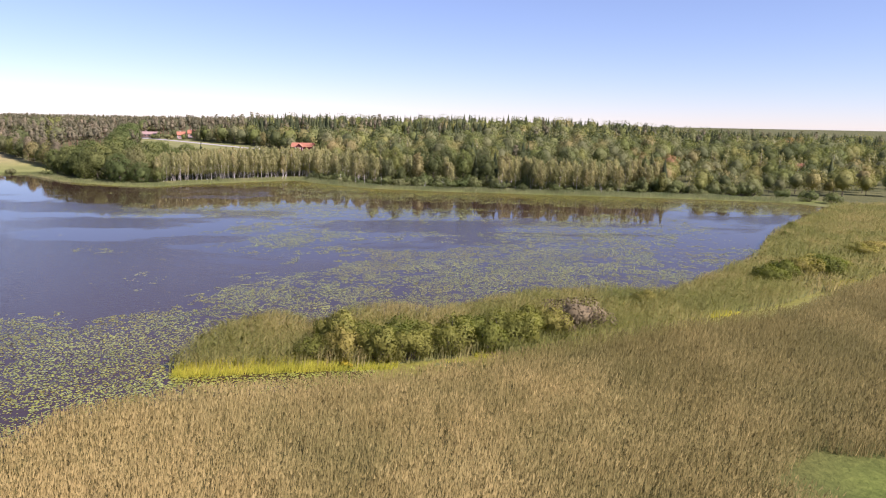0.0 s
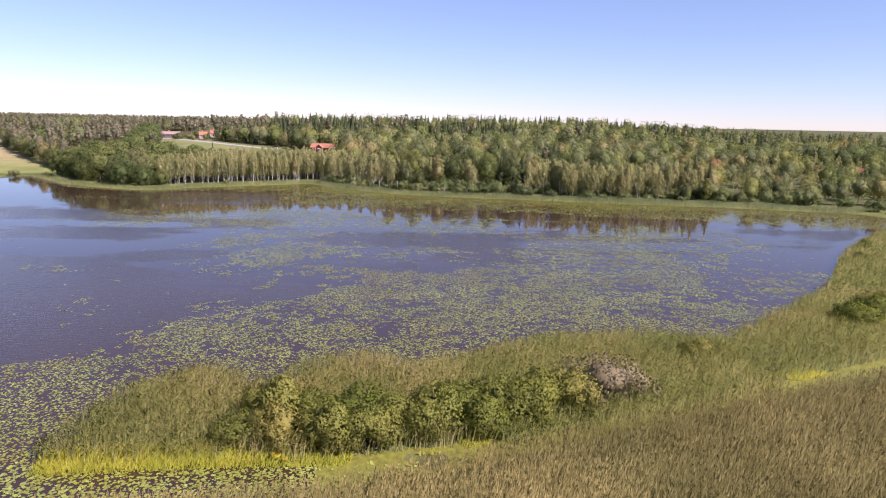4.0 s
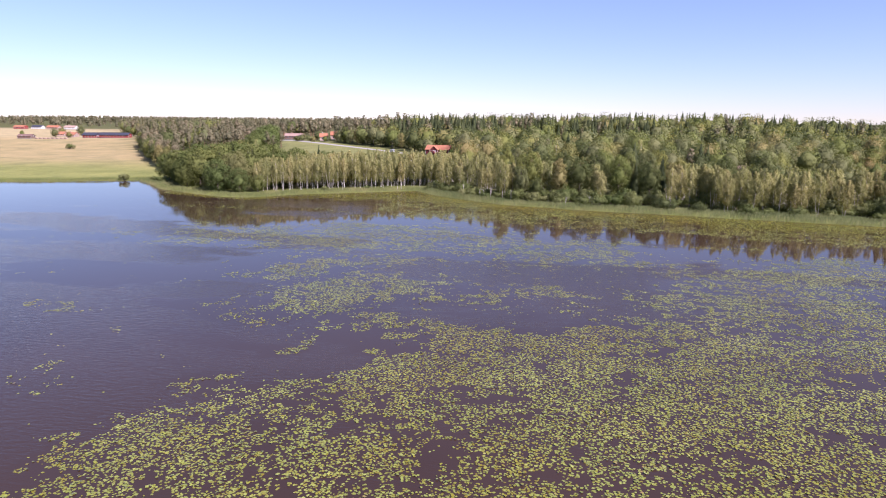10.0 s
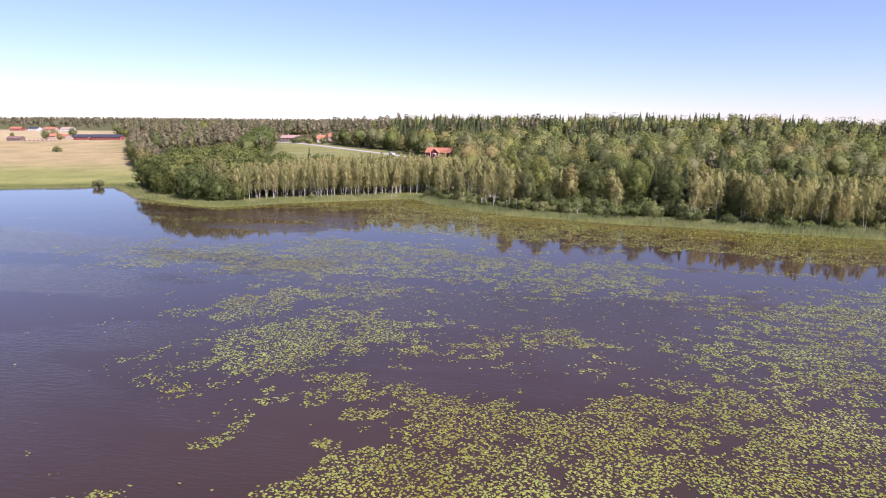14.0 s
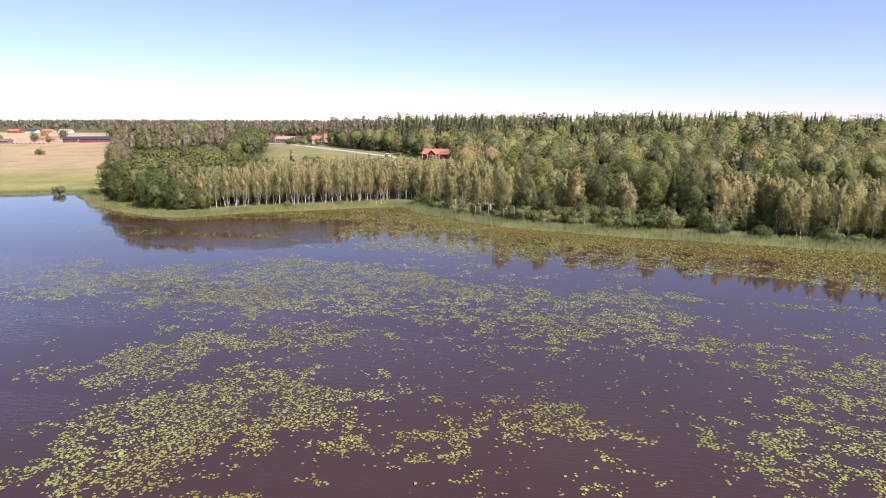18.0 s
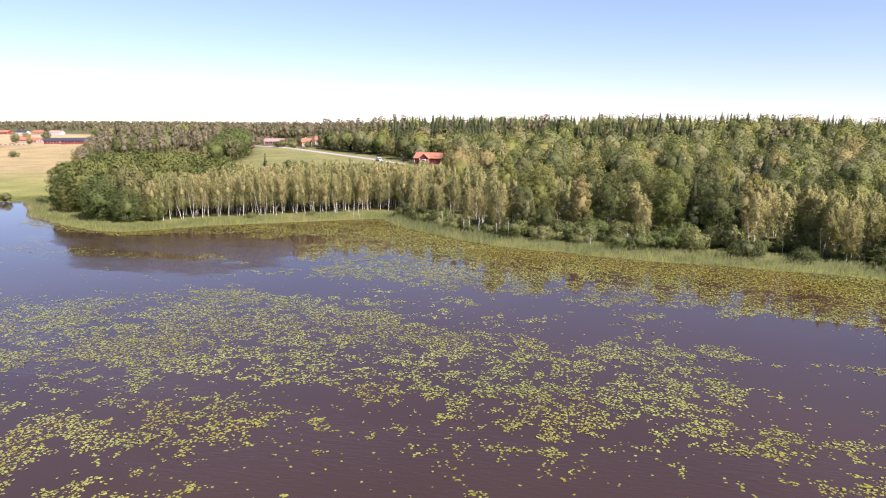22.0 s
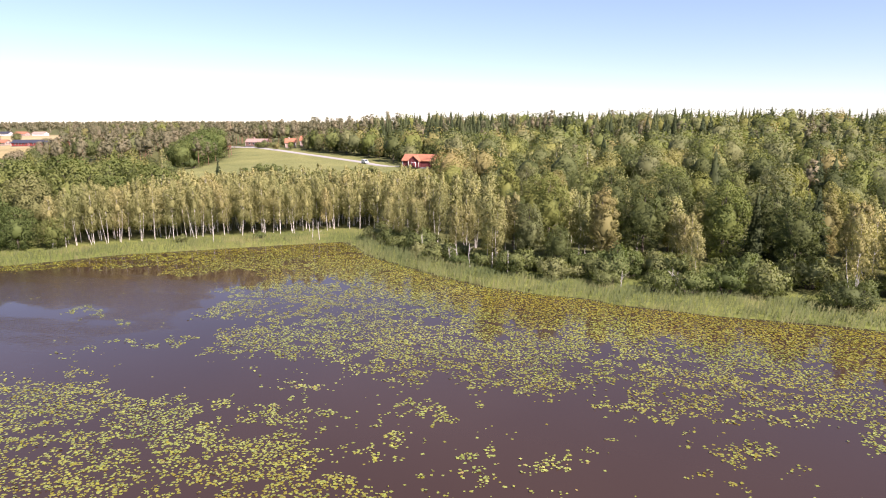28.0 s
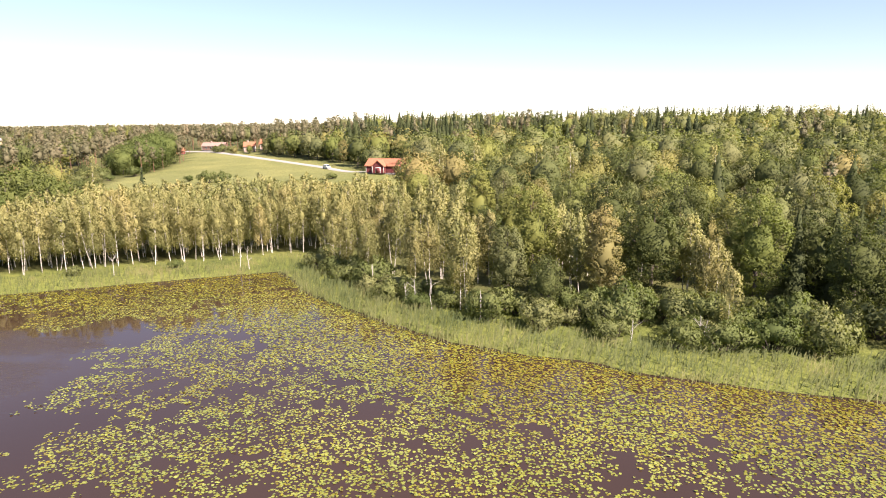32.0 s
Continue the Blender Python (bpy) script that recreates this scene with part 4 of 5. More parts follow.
# ---------------------------------------------------------------- reeds and water lilies
def blades(x, y, z, h, w, tone, r, lean=0.18, plume=0.0):
    """Reeds: a narrow leaning blade and a bent leaf, or a tuft, from its upper half. Three-cornered faces."""
    n = len(x)
    q = r.uniform(-1.1, 1.1, n)
    side = np.stack([np.cos(q), np.sin(q), 0 * q], 1) * w[:, None]
    tip = np.stack([h * (0.12 + r.normal(0, lean, n)), h * r.normal(-0.03, lean, n), h], 1)
    base = np.stack([x, y, z], 1)
    top = base + tip
    mid = base + tip * 0.55
    bent = top + np.stack([r.normal(0.1, 0.22, n), r.normal(0, 0.22, n), r.uniform(-0.5, 0.0, n)], 1) * (h * 0.6)[:, None]
    if plume:
        bent = top + tip * 0.04
        mid = base + tip * 0.84
    a = np.stack([base - side, base + side, top], 1)
    b = np.stack([mid - side * max(1.0, plume), mid + side * max(1.0, plume), bent], 1)
    v = np.stack([a, b], 1).reshape(-1, 3)
    up = soft_normals(np.stack([r.normal(0.1, 0.35, 2 * n), r.normal(-0.55, 0.35, 2 * n), np.full(2 * n, 0.8)], 1))
    return v, np.arange(len(v)).reshape(-1, 3), np.repeat(up, 3, 0), np.repeat(tone, 6)


def reed_bed(name, x, y, h, w, tone, mat, label, plume=0.0, lean=0.18, leafy=0):
    r = np.random.default_rng(len(name))
    z = height(x, y) - 0.05
    v, f, nv, t = blades(x, y, z, h, w, tone, r, lean, plume)
    V, N, T = [v], [nv], [t]
    for k in range(leafy):
        n = len(x)
        foot = np.stack([x + 0.12 * h * 0.6 + r.normal(0, 0.16, n), y + r.normal(0, 0.16, n), z + h * r.uniform(0.5, 0.95, n)], 1)
        a = r.uniform(0, 2 * np.pi, n)
        way = np.stack([np.cos(a), np.sin(a), r.uniform(-0.3, 0.8, n)], 1) * r.uniform(0.25, 0.6, n)[:, None]
        across = np.stack([-np.sin(a), np.cos(a), 0 * a], 1) * (w * r.uniform(0.9, 1.6, n))[:, None]
        V.append(np.stack([foot - across, foot + across, foot + way], 1).reshape(-1, 3))
        N.append(np.repeat(soft_normals(np.stack([r.normal(0.1, 0.3, n), r.normal(-0.3, 0.3, n), np.ones(n)], 1)), 3, 0))
        T.append(np.repeat(np.clip(tone + r.normal(0.05, 0.12, n), 0, 1), 3))
    v = np.concatenate(V)
    tagged(part(name, mesh(name, v, np.arange(len(v)).reshape(-1, 3), np.concatenate(N), mat, np.concatenate(T)), None), label, "reeds", kind="stuff")


r2 = np.random.default_rng(5)
N = 420000
x, y = r2.uniform(-62, 105, N), r2.uniform(38, 130, N)
keep = (y < np.interp(x, BROWN_X, BROWN_Y)) & (shore(x, y) > 0.1) & (x < 0.95 * y + 10) & (x > -0.95 * y)
keep &= (vnoise(x, y, 0.9, 3) + 0.35 * r2.uniform(-1, 1, N) > 0.22) & (np.hypot((x - 34) / 10, (y - 43.5) / 7) > 1 + 0.2 * wave(x, y, 3))
x, y = x[keep], y[keep]
tone = np.clip(0.30 + 0.55 * (vnoise(x, y, 11, 8) - 0.35) + 0.35 * vnoise(x, y, 2.2, 12) + r2.normal(0, 0.16, len(x)) + 0.5 * bump(x, y, -28, 50, 22, 16) - 0.5 * step(-8, 30, x) * (1 - step(95, 120, y)), 0, 1)
edge = step(0, 5, np.interp(x, BROWN_X, BROWN_Y) - y)
tone = np.clip(tone - 0.22 * (1 - edge), 0, 1)
h = (1.75 + 0.55 * vnoise(x, y, 6, 14)) * r2.uniform(0.75, 1.15, len(x)) * (0.9 + 0.1 * edge)
reed_bed("tan_reed_bed", x, y, h, r2.uniform(0.015, 0.034, len(x)), tone, M_REED_TAN, "ripening tan and olive common reeds with feathery heads", 2.2)

N = 50000
x, y = r2.uniform(-100, 190, N), r2.uniform(-60, 175, N)
keep = (y < np.interp(x, BROWN_X, BROWN_Y)) & (shore(x, y) > 0.1) & ((x > 0.9 * y + 8) | (y < 40)) & (np.hypot((x - 34) / 10, (y - 43.5) / 7) > 1)
x, y = x[keep], y[keep]
reed_bed("outer_reed_field", x, y, r2.uniform(1.4, 2.1, len(x)), r2.uniform(0.05, 0.10, len(x)), np.clip(0.1 + 0.5 * vnoise(x, y, 9, 8) + r2.normal(0, 0.15, len(x)), 0, 1), M_REED_TAN, "wide field of tan common reeds", 2.2)

# green reeds of the near bank
N = 420000
x, y = r2.uniform(-34, 170, N), r2.uniform(66, 225, N)
d = shore(x, y)
keep = (y > np.where(((x > 6) & (x < 37)) | (x > 66), np.interp(x, BROWN_X, BROWN_Y) + 0.8, np.interp(x, SOUTH_X, SOUTH_Y))) & (d > 0.0) & (y < 240) & (x < 0.85 * y + 12) & (d < 62)
keep &= r2.uniform(0, 1, N) < np.where(x < 60, 1.0, 0.42)
x, y, d = x[keep], y[keep], d[keep]
tone = np.clip(0.25 + 0.5 * vnoise(x, y, 7, 18) - 0.1 + 0.2 * step(14, 40, d) + r2.normal(0, 0.15, len(x)) + 0.45 * bump(x, y, -7, 91, 4, 4) + 0.4 * bump(x, y, -21, 84, 5, 4), 0, 1)
h = (1.75 + 1.3 * vnoise(x, y, 4.5, 15)) * r2.uniform(0.75, 1.12, len(x)) * np.where(x > 60, 0.85, 1.0)
reed_bed("green_reed_bed", x, y, h, r2.uniform(0.02, 0.045, len(x)) * np.where(x > 60, 1.7, 1.0), tone, M_REED_NEAR, "tall green reeds bending on the near bank", 0.0, 0.12, 2)

# bright sedge along the narrow channel
N = 30000
x = r2.uniform(-31, 100, N)
south, brown = np.interp(x, SOUTH_X, SOUTH_Y), np.interp(x, BROWN_X, BROWN_Y)
y = south + 2.4 - (2.4 + np.where(x < 10, 0.8, 0.2)) * r2.uniform(0, 1, N)
keep = ((shore(x, y) > -0.5) | (x < -10)) & ((x < -9) | (vnoise(x, y, 4, 77) > 0.62))
x, y = x[keep], y[keep]
reed_bed("channel_sedge", x, y, r2.uniform(0.25, 0.8, len(x)) * np.where(x < -12, 1.5, 1.0), r2.uniform(0.02, 0.05, len(x)), np.clip(0.2 + 0.6 * vnoise(x, y, 3, 4) + r2.normal(0, 0.15, len(x)), 0, 1), M_SEDGE, "bright yellow-green sedge along a narrow wet channel", 0.0, 0.3)

# reeds of the far shore
N = 200000
x, y = r2.uniform(-230, 150, N), r2.uniform(215, 330, N)
d = shore(x, y)
wide = np.interp(x, [-230, -150, -120, -60, -50, -40, 60, 150], [5, 12, 12, 13, 14, 8, 14, 10])
keep = (d > -0.6) & (d < wide) & (y > 0.55 * x + 160) & (y > 224)
x, y, d, wide = x[keep], y[keep], d[keep], wide[keep]
tone = np.clip(-0.02 + 0.5 * vnoise(x, y, 6, 28) + r2.normal(0, 0.14, len(x)) + 0.3 * (d < 1.2) + 0.22 * (x < -50) + 0.3 * (vnoise(x, y, 5, 29) > 0.66) * (d > 4), 0, 1)
h = (1.1 + 0.9 * vnoise(x, y, 8, 25)) * r2.uniform(0.7, 1.1, len(x)) * np.where(x < -48, 0.6, 1.05) * np.where(d > wide * 0.7, 0.7, 1)
reed_bed("far_reed_belt", x, y, h, r2.uniform(0.035, 0.075, len(x)), tone, M_REED_GREEN, "pale green reed belt between lake and trees", 0.0, 0.2)

# water lilies
FIELD_EDGE = ([-70, -52, -45, -40, -31, -22, -18, -15, -12, -4, 2, 13, 20, 26, 45, 62, 90], [86, 93, 99, 107, 117, 122, 127, 136, 141, 142, 145, 148, 147, 152, 168, 150, 150])
CARPET = ([-60, -55, -52, -42, -33, -23, -10, 0, 10, 20, 29, 45, 60, 100, 150], [262, 248, 243, 234, 229, 227, 228, 226, 225, 225, 221, 217, 214, 206, 212])
# drifts of leaves: centre, half length and width, turn in degrees, density
PATCHES = [(-30, 156, 13, 8, 60, 0.56), (-26, 133.5, 2.6, 2.2, 0, 0.62), (-19, 141, 4.5, 2.6, 10, 0.5), (-7, 155, 9, 4, 0, 0.3), (-47, 164, 8, 3, 5, 0.46), (-47, 146, 4, 3, 30, 0.34),
           (-41, 174, 10, 4.5, 70, 0.5), (-33, 181, 9, 4, 15, 0.46), (-50, 202, 36, 13, 8, 0.44), (-26, 203, 18, 14, -20, 0.46), (-50, 216, 12, 7, 0, 0.46), (-33, 218, 9, 6, 20, 0.40),
           (-7, 191, 10, 5, -10, 0.44), (6, 206, 11, 4.5, -5, 0.48), (16, 184, 5, 4, -40, 0.46), (28, 175, 7, 6, 30, 0.46), (37, 207, 8, 4, 0, 0.36), (-1, 160, 5, 3.5, 40, 0.4),
           (-10, 155, 4, 2, 0, 0.38), (7, 192, 8, 5, -30, 0.40), (12, 196, 6, 3.5, -20, 0.48), (-13, 220, 3, 2.4, 0, 0.46), (8.5, 218, 4, 2.6, 70, 0.38), (-53, 234, 3, 1.6, 0, 0.4),
           (-63, 243, 4, 1.5, 0, 0.36), (-82, 212, 9, 2, 0, 0.36), (-68, 140, 5, 2, 0, 0.28), (-53, 115, 4, 2.6, 20, 0.32), (36, 167, 18, 13, 40, 0.50), (55, 176, 20, 20, 0, 0.40), (-105, 243, 16, 4, 0, 0.3)]


def lily_density(x, y, d):
    D = np.zeros(np.shape(x)) + 0.10 + 0.17 * bump(x, y, -25, 196, 60, 30) + 0.06 * bump(x, y, -10, 165, 40, 25)
    D = np.maximum(D, 0.92 * ((y < 74) & (x > -37) & (d > -6)))
    x, y = x + 9 * (vnoise(x, y, 7, 91) - 0.5) + 5 * (vnoise(x, y, 2.6, 93) - 0.5), y + 9 * (vnoise(x, y, 7, 92) - 0.5) + 5 * (vnoise(x, y, 2.6, 94) - 0.5)
    for cx, cy, rx, ry, turn, s in PATCHES:
        c, q = math.cos(radians(turn)), math.sin(radians(turn))
        u, v = (x - cx) * c + (y - cy) * q, (y - cy) * c - (x - cx) * q
        D = np.maximum(D, (s + 0.07) * np.clip(1.75 - 0.85 * np.hypot(u / rx, v / ry), 0, 1))
    D = np.maximum(D, 0.60 * step(6, -4, y - np.interp(x, *FIELD_EDGE)) * (x < 100) * np.where(x > 50, 0.75, 1))
    D = np.maximum(D, 0.86 * step(-26, -9, d) * (x > -47) * (y > 200))
    D = np.maximum(D, 0.55 * step(-4, 5, y - np.interp(x, *CARPET)) * step(-60, -50, x))
    D = np.maximum(D, 0.55 * (d > -np.interp(x, [-140, -110, -90, -80, -66, -56], [5, 3.5, 8, 13, 21, 27]) * (0.75 + 0.5 * vnoise(x, y, 7, 50))) * (x < -48) * (y > 240))
    return D


N = 1250000
x, y = r2.uniform(-140, 150, N), r2.uniform(40, 300, N)
d = shore(x, y)
ok = (d < -0.05) & (y > 0.9 * x + 8) & (y + 25 * r2.uniform(-1, 1, N) > -1.5 * x - 40) & (y > 40)
x, y, d = x[ok], y[ok], d[ok]
D = lily_density(x, y, d)
clump = 0.36 * vnoise(x, y * 1.35, 2.3, 61) + 0.22 * vnoise(x, y * 1.2, 7.5, 62) + 0.42 * vnoise(x, y, 0.8, 63) + r2.normal(0, 0.05, len(x))
ok = (clump > 1.02 - 0.98 * D - 0.06) & (r2.uniform(0, 1, len(x)) < 0.97)
ok |= (r2.uniform(0, 1, len(x)) < 0.012 * (D > 0.2))
x, y, d, D = x[ok], y[ok], d[ok], D[ok]
n = len(x)
near_ch = (y < 74) & (x > -33)
rad = r2.uniform(0.065, 0.155, n) * np.where(near_ch, 1.2, 1.0) * (1 + 0.16 * step(-22, -10, d) * (y > 200))
rise = np.where(r2.uniform(0, 1, n) < 0.2, r2.uniform(0.03, 0.12, n), 0.012)
tilt, az = np.abs(r2.normal(0, 0.05, n)) + np.where(rise > 0.02, 0.16, 0.0), r2.uniform(0, 2 * np.pi, n)
ang0 = r2.uniform(0, 2 * np.pi, n)
ring = []
for k in range(4):
    a = ang0 + k * np.pi / 2 + r2.uniform(-0.3, 0.3, n)
    rr = rad * r2.uniform(0.85, 1.25, n)
    u, v = rr * np.cos(a), rr * np.sin(a)
    lift = np.tan(tilt) * (u * np.cos(az) + v * np.sin(az))
    ring.append(np.stack([x + u, y + v, np.maximum(0.006, rise + lift)], 1))
# lower ochre tone off the far shore paints in the trees' reflection on the leaves
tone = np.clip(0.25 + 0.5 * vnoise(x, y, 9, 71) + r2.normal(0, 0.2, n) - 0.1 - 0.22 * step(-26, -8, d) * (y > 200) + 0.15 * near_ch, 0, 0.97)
v = np.stack(ring, 1).reshape(-1, 3)
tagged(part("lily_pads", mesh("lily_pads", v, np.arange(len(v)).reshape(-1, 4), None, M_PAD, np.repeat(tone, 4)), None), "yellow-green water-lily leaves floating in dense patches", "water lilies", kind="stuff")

# the lake: still between the leaves and near the reeds, rippled by wind in the open
wx, wy = grid_lines(-2500, 400, -200, 160, 3.0), grid_lines(-900, 420, 40, 306, 3.0)
WX, WY = np.meshgrid(wx, wy)
wd = shore(WX, WY)
lee = step(-62, -28, wd) * step(185, 215, WY) * (0.62 + 0.38 * step(-62, -45, WX)) + step(-5, -1, wd) * (WY <= 200)
streak = vnoise(WX * 0.28 + 40, WY, 9, 81) * 0.55 + vnoise(WX * 0.22, WY, 22, 82) * 0.45
ripple = 0.60 - 0.17 * step(130, 180, WY) - 0.75 * np.clip(lily_density(WX, WY, wd) - 0.14, 0, 0.45) - 0.6 * lee + 1.7 * (streak - 0.5) * step(90, 150, WY) * (1 - lee)
ripple += 0.25 * (1 - step(-60, -30, WX)) * (1 - step(120, 190, WY)) + 0.45 * bump(WX, WY, -85, 250, 45, 22)
wi = np.arange(WX.size).reshape(WX.shape)
wq = np.stack([wi[:-1, :-1], wi[:-1, 1:], wi[1:, 1:], wi[1:, :-1]], -1).reshape(-1, 4)
wme = mesh("water", np.stack([WX, WY, 0 * WX], -1).reshape(-1, 3), wq, None, M_WATER)
wa = wme.attributes.new("ripple", "FLOAT", "POINT")
wa.data.foreach_set("value", np.clip(ripple, 0, 1).astype(np.float32).ravel())
tagged(part("water", wme, None), "still brown lake water reflecting the sky", "water", kind="structure")

# weed-covered water of the narrow channel
cx = np.arange(-9, 100, 1.0)
lo, hi = np.interp(cx, BROWN_X, BROWN_Y) - 0.4, np.interp(cx, SOUTH_X, SOUTH_Y) + 0.5
cols = [np.c_[cx, lo + (hi - lo) * k / 4 + 0.25 * np.sin(cx * 1.7 + k), 0 * cx] for k in range(5)]
for q in cols:
    q[:, 2] = np.maximum(height(q[:, 0], q[:, 1]), 0) + 0.02
cv = np.stack(cols, 1).reshape(-1, 3)
cf = [(5 * k + j, 5 * k + 5 + j, 5 * k + 6 + j, 5 * k + 1 + j) for k in range(len(cx) - 1) for j in range(4)]
M_WEED = plain("floating_weed", (0.15, 0.14, 0.018), 0.6, 0.4, 1.6)
tagged(part("floating_weed", mesh("floating_weed", cv, cf, None, M_WEED), None), "yellow-green floating weed covering a narrow channel", "water weed", kind="stuff")

# ---------------------------------------------------------------- road and houses
rp = []
for (ax, ay), (bx, by) in zip(ROAD, ROAD[1:]):
    n = max(2, int(math.hypot(bx - ax, by - ay) / 6))
    rp += [(ax + (bx - ax) * k / n, ay + (by - ay) * k / n) for k in range(n)]
rp = np.array(rp)
t = np.gradient(rp, axis=0)
t /= np.linalg.norm(t, axis=1)[:, None]
s = np.stack([-t[:, 1], t[:, 0]], 1)
cols = [np.c_[rp + s * o, height(*(rp + s * o).T) + dz] for o, dz in ((-2.1, -0.1), (-1.8, 0.14), (1.8, 0.14), (2.1, -0.1))]
rv = np.stack(cols, 1).reshape(-1, 3)
rf = [(4 * k + j, 4 * k + j + 1, 4 * k + j + 5, 4 * k + j + 4) for k in range(len(rp) - 1) for j in range(3)]
tagged(part("road", mesh("road", rv, rf, None, M_ROAD), None), "pale gravel road curving past the meadow", "road", kind="structure")


def box(x0, y0, z0, x1, y1, z1):
    v = [(x, y, z) for z in (z0, z1) for x, y in ((x0, y0), (x1, y0), (x1, y1), (x0, y1))]
    return np.array(v, float), np.array([(3, 2, 1, 0), (4, 5, 6, 7), (0, 1, 5, 4), (1, 2, 6, 5), (2, 3, 7, 6), (3, 0, 4, 7)])


def gable(x0, y0, x1, y1, z0, eave, ridge, along="x"):
    """Walls with two gables."""
    if along == "x":
        m = (y0 + y1) / 2
        v = [(x0, y0, z0), (x1, y0, z0), (x1, y1, z0), (x0, y1, z0), (x0, y0, eave), (x1, y0, eave), (x1, y1, eave), (x0, y1, eave), (x0, m, ridge), (x1, m, ridge)]
        f = [(0, 1, 5, 4), (2, 3, 7, 6), (1, 2, 6, 5), (3, 0, 4, 7), (5, 6, 9, 9), (7, 4, 8, 8)]
    else:
        m = (x0 + x1) / 2
        v = [(x0, y0, z0), (x1, y0, z0), (x1, y1, z0), (x0, y1, z0), (x0, y0, eave), (x1, y0, eave), (x1, y1, eave), (x0, y1, eave), (m, y0, ridge), (m, y1, ridge)]
        f = [(0, 1, 5, 4), (2, 3, 7, 6), (1, 2, 6, 5), (3, 0, 4, 7), (4, 5, 8, 8), (6, 7, 9, 9)]
    me = bpy.data.meshes.new("wall")
    me.from_pydata(v, [], [tuple(dict.fromkeys(q)) for q in f])
    return me


def roof_mesh(x0, y0, x1, y1, eave, ridge, along="x", over=0.5, thick=0.22):
    """Two pitched slabs with a thickness and overhang."""
    if along == "y":
        a = roof_mesh(y0, x0, y1, x1, eave, ridge, "x", over, thick)
        for q in a.vertices:
            q.co = (q.co.y, q.co.x, q.co.z)
        a.flip_normals()
        return a
    m = (y0 + y1) / 2
    slope = (ridge - eave) / (m - y0)
    e = eave - slope * over
    prof = [(y0 - over, e), (m, ridge), (y1 + over, e), (y1 + over, e + thick), (m, ridge + thick), (y0 - over, e + thick)]
    v = [(x, a, b) for x in (x0 - over, x1 + over) for a, b in prof]
    f = [(i, (i + 1) % 6, 6 + (i + 1) % 6, 6 + i) for i in range(6)] + [(0, 5, 4, 1), (1, 4, 3, 2), (7, 10, 11, 6), (8, 9, 10, 7)]
    me = bpy.data.meshes.new("roof")
    me.from_pydata(v, [], f)
    return me


def house(name, label, x, y, turn, lx, ly, eave, ridge, wall, roof, windows=3, wing=None, trim=M_WHITE, chimney=True, z=None):
    """A gabled house; its long side faces -y before it is turned. wing: a gable in the front (centre, width, depth)."""
    root = tagged(new(name), label, "house")
    ground = float(height(np.array(x), np.array(y))) if z is None else z
    root.matrix_basis = pose(x, y, ground - 0.15, 0, 0, turn)
    X, Y = lx / 2, ly / 2
    part("plinth", mesh("plinth", *box(-X - 0.05, -Y - 0.05, -1.2, X + 0.05, Y + 0.05, 0.45)), M_GREYSTONE, root)
    part("wall", gable(-X, -Y, X, Y, 0.4, eave, ridge), wall, root)
    rf = part("roof", roof_mesh(-X, -Y, X, Y, eave, ridge), roof, root)
    for sx in (-1, 1):
        for sy in (-1, 1):
            part("corner_board", mesh("corner_board", *box(sx * X - 0.09, sy * Y - 0.09, 0.4, sx * X + 0.09, sy * Y + 0.09, eave)), trim, root)
    spans = np.linspace(-X, X, windows + 2)[1:-1]
    for a in spans:
        if wing and abs(a - wing[0]) < wing[1] / 2 + 0.4:
            continue
        w = part("window", mesh("window", *box(a - 0.6, -Y - 0.06, 1.3, a + 0.6, -Y + 0.02, 2.6)), trim, root)
        part("pane", mesh("pane", *box(a - 0.48, -Y - 0.075, 1.42, a + 0.48, -Y - 0.05, 2.48)), M_GLASS, w)
    for b in (-ly / 5, ly / 5):
        w = part("window", mesh("window", *box(X - 0.02, b - 0.55, 1.3, X + 0.06, b + 0.55, 2.6)), trim, root)
        part("pane", mesh("pane", *box(X + 0.05, b - 0.43, 1.42, X + 0.075, b + 0.43, 2.48)), M_GLASS, w)
    if wing:
        c, w, dep = wing
        part("front_wing", gable(c - w / 2, -Y - dep, c + w / 2, -Y + 1, 0.4, eave, eave + (ridge - eave) * 0.85, "y"), wall, root)
        part("wing_roof", roof_mesh(c - w / 2, -Y - dep, c + w / 2, -0.3, eave, eave + (ridge - eave) * 0.85, "y", 0.4), roof, root)
        dr = part("door", mesh("door", *box(c - 1.0, -Y - dep - 0.08, 0.4, c + 1.0, -Y - dep + 0.02, 2.6)), trim, root)
        part("door_leaf", mesh("door_leaf", *box(c - 0.85, -Y - dep - 0.1, 0.45, c + 0.85, -Y - dep - 0.07, 2.45)), wall, dr)
        for sx in (-1, 1):
            part("corner_board", mesh("corner_board", *box(c + sx * w / 2 - 0.1, -Y - dep - 0.06, 0.4, c + sx * w / 2 + 0.1, -Y - dep + 0.1, eave)), trim, root)
    if chimney:
        part("chimney", mesh("chimney", *box(-X * 0.3 - 0.4, -0.4, ridge - 0.6, -X * 0.3 + 0.4, 0.4, ridge + 1.0)), M_PINK, root)
    return root


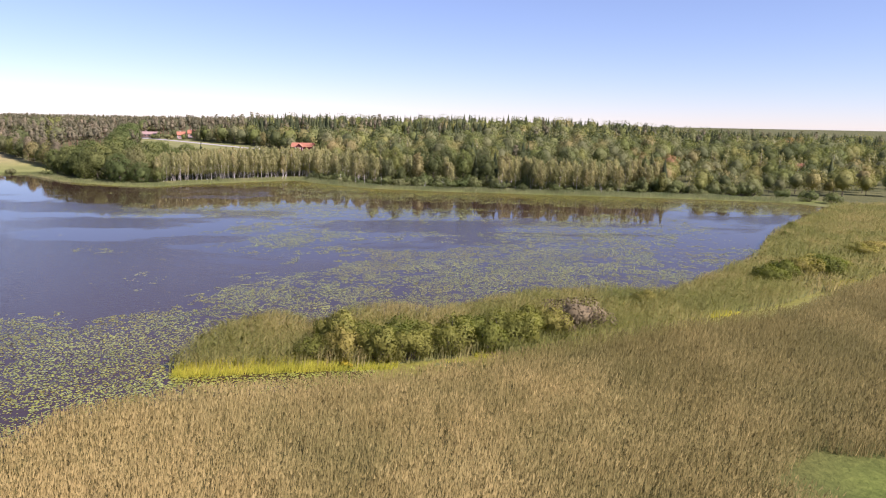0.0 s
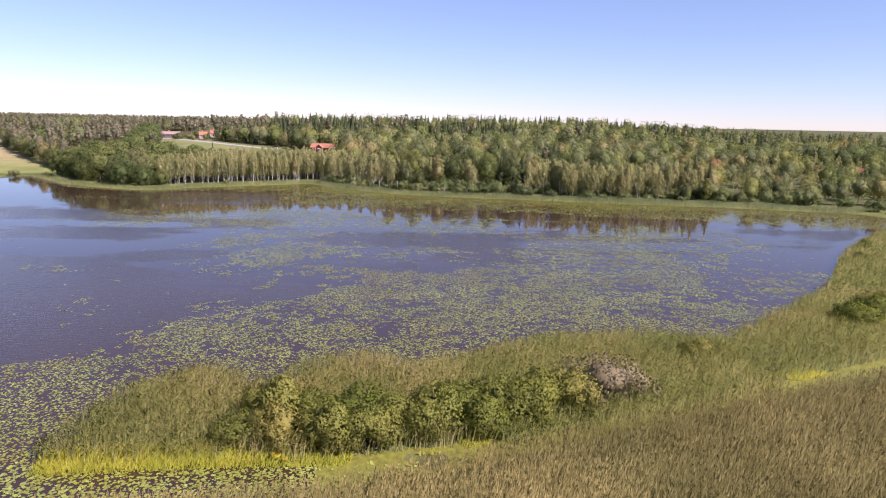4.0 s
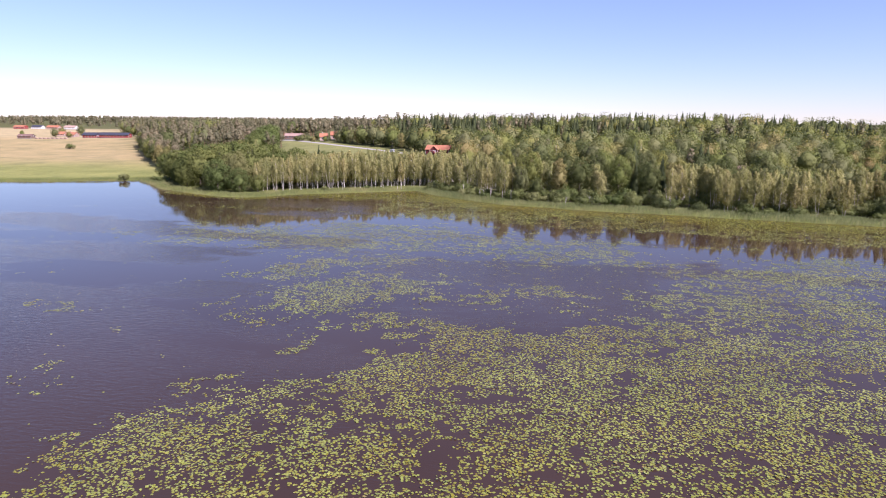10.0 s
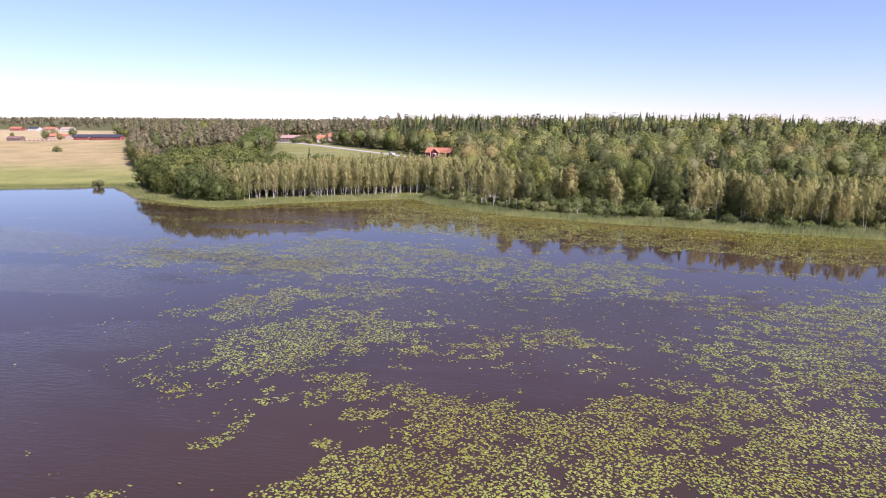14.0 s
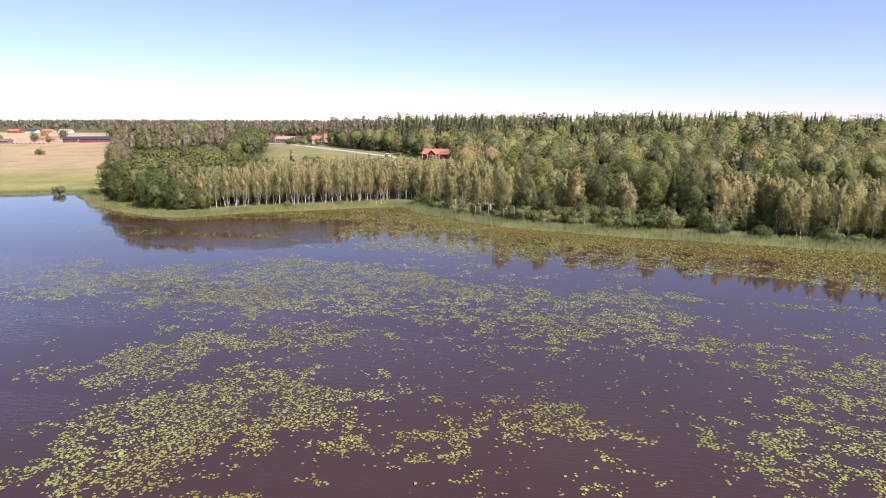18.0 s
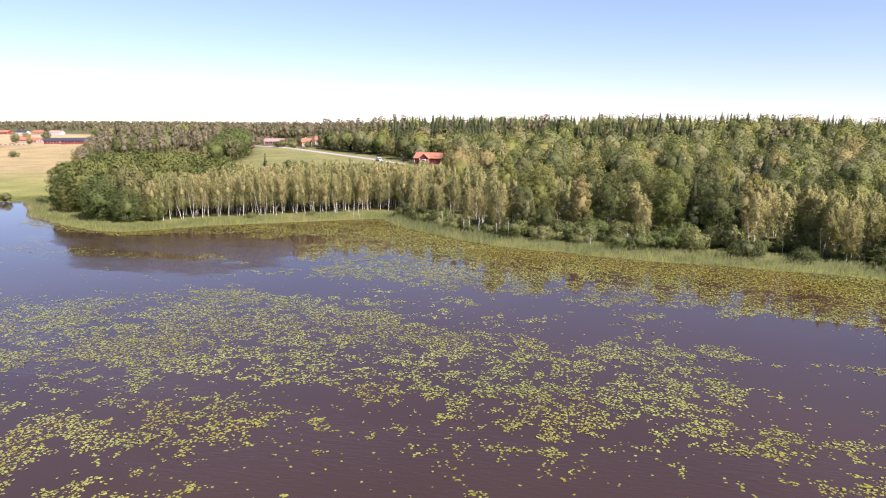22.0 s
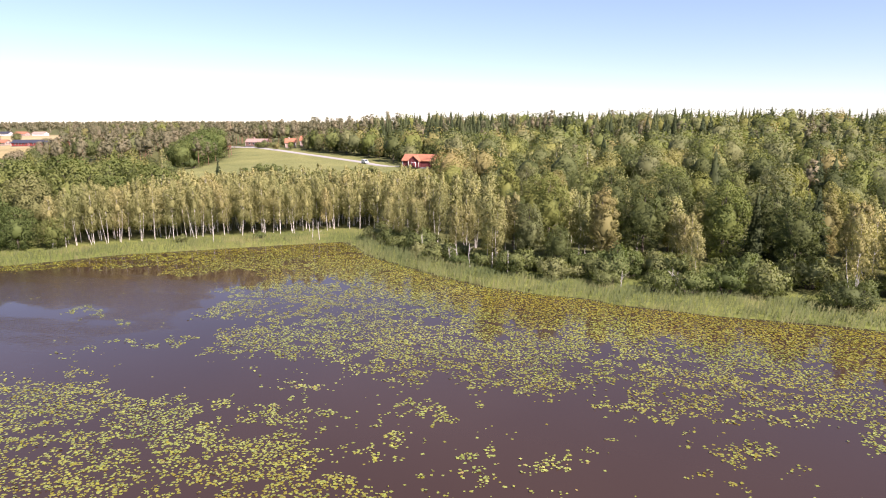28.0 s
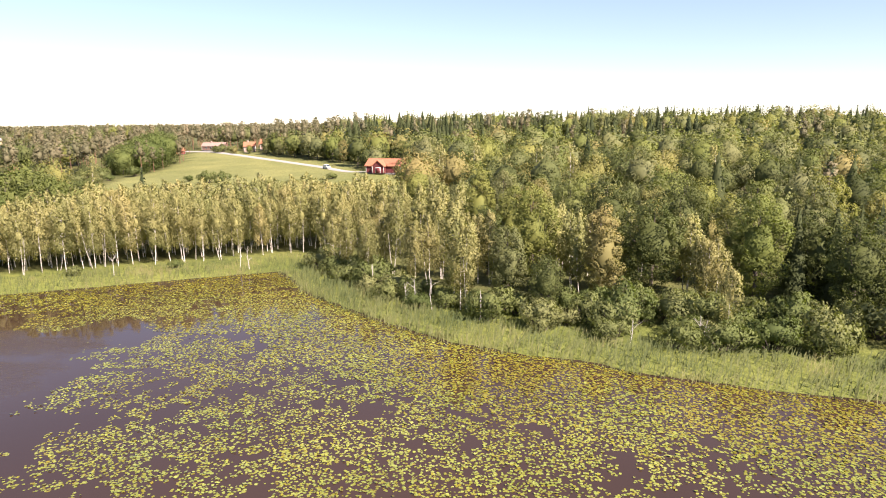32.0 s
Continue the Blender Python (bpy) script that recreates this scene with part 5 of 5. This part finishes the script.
house("red_barn", "large falu-red barn with orange tiled roof and white-trimmed gable", -70.5, 437, -6, 13.5, 8.0, 3.1, 5.3, M_SHADED_RED, M_TILE, 0, (-1.2, 4.4, 2.2), chimney=False)
house("farmhouse", "small pale house with orange tiled roof among trees", -188, 562, 20, 6.0, 5.5, 3.6, 5.8, M_PINK, M_TILE, 2)
house("farmhouse", "pale house with orange tiled roof behind garden trees", -182, 573, 10, 7, 6, 3.8, 6.2, M_PINK, M_TILE, 2)
house("long_house", "low brown wooden house with pinkish tiled roof above the meadow", -222, 583, 6, 14, 7, 3.0, 4.9, M_BROWNWALL, M_PALEROOF, 4)
house("small_shed", "small red shed with orange roof by the road bend", -236, 566, 30, 6, 5, 2.3, 3.9, M_RED, M_TILE, 1, chimney=False)
house("red_cottage", "small falu-red cottage with white corners between trees", 227, 380, -30, 8, 6, 2.8, 4.8, M_RED, M_TILE, 2)
house("garden_shed", "small pale shed with light sheet roof among trees", 84, 392, -10, 6, 4, 2.3, 3.4, M_PINK, M_PALEROOF, 1, chimney=False)
# farm across the field
house("farm_stable", "long red stable with dark roof and white trim", -396, 592, 8, 27, 7, 2.8, 4.6, M_RED, M_DARKROOF, 9, chimney=False)
house("farm_stable", "red farm building with dark roof beside the stable", -420, 592, 8, 13, 7, 2.8, 4.7, M_RED, M_DARKROOF, 4, chimney=False)
house("farmhouse", "ochre farmhouse with orange tiled roof on the farm", -448, 602, 0, 9, 6, 2.5, 4.4, M_PINK, M_TILE, 4)
house("farmhouse", "ochre house with orange tiled roof behind the farm trees", -469, 612, 15, 9, 6, 2.5, 4.4, M_PINK, M_TILE, 3)
house("small_shed", "low brown field barn with weathered roof", -478, 581, 4, 13, 6, 2.2, 3.8, M_BROWNWALL, M_BROWNWALL, 2, chimney=False)
wl_ = tagged(new("yard_wall"), "long pale wall round the farm yard", "wall")
for k in range(8):
    bx, by = -465 + 4 * k, 576 + 0.3 * k
    bz = float(height(np.array(bx), np.array(by)))
    part("wall_panel", mesh("wall_panel", *box(bx, by, bz - 0.2, bx + 3.9, by + 0.25, bz + 1.1)), M_PINK, wl_)
for nm, lab, x, y, lx, wall, roof in [("village_house", "far white village house with blue-grey roof", -752, 902, 15, M_WHITE, M_DARKROOF), ("village_house", "far red village house", -730, 905, 14, M_RED, M_TILE), ("village_house", "far white village hall with pale roof", -698, 902, 17, M_WHITE, M_PINK),
                                      ("village_house", "far brick house with red roof", -715, 890, 16, M_PINK, M_TILE), ("village_house", "far red house with red roof", -770, 890, 16, M_RED, M_TILE)]:
    house(nm, lab, x, y, 5, lx, 9, 3.2, 5.4, wall, roof, 5, chimney=False)
for k, (x, y, s) in enumerate([(-461, 596, 0.75), (-440, 588, 0.5), (-385, 612, 0.7), (-372, 606, 0.6), (-395, 616, 0.7), (-478, 625, 0.7), (-500, 600, 0.5), (-455, 622, 0.8)]):
    stand(oaks, k, x, y, s, 0.9, "round farmyard tree beside the houses")
for k, (x, y, s) in enumerate([(-183, 551, 0.42), (-193, 553, 0.35), (-177, 560, 0.55), (-172, 566, 0.6), (-196, 570, 0.6), (-168, 552, 0.4)]):
    stand(oaks, k, x, y, s, 0.95, "leafy garden tree in front of the farmhouses")


def van(x, y, turn):
    """A small white delivery van: body, cab glass, wheels, lamps."""
    root = tagged(new("parked_van"), "small white van parked on the verge of the gravel road", "van")
    root.matrix_basis = pose(x, y, float(height(np.array(x), np.array(y))) + 0.1, 0, 0, turn)
    side = [(-2.2, 0.35), (2.1, 0.35), (2.25, 0.9), (1.5, 1.15), (0.95, 1.85), (-2.1, 1.9), (-2.25, 1.0)]
    v = [(a, w * (0.92 if b > 1.5 else 1.0), b) for w in (-0.88, 0.88) for a, b in side]
    n = len(side)
    me = bpy.data.meshes.new("body")
    me.from_pydata(v, [], [tuple(range(n)), tuple(range(2 * n - 1, n - 1, -1))] + [(i, n + i, n + (i + 1) % n, (i + 1) % n) for i in range(n)])
    body = part("body", me, M_WHITE, root)
    part("windscreen", mesh("windscreen", [(1.52, -0.75, 1.18), (1.52, 0.75, 1.18), (1.0, 0.7, 1.8), (1.0, -0.7, 1.8)], [(0, 1, 2, 3)]), M_GLASS, body, "", Matrix.Translation((0.015, 0, 0.01)))
    for w in (-1, 1):
        part("side_window", mesh("side_window", *box(0.35, w * 0.86 - 0.03, 1.18, 1.05, w * 0.86 + 0.03, 1.62)), M_GLASS, body)
        for a in (-1.4, 1.4):
            part("wheel", mesh("wheel", *tube([(a, w * 0.72, 0.33), (a, w * 0.74, 0.33), (a, w * 0.9, 0.33), (a, w * 0.91, 0.33)], [0.05, 0.33, 0.33, 0.05], 12)), M_TYRE, root)
        part("headlamp", mesh("headlamp", *box(2.12, w * 0.65 - 0.14, 0.72, 2.24, w * 0.65 + 0.14, 0.88)), M_GLASS, body)
    return root


van(-107.5, 472.5, -45)
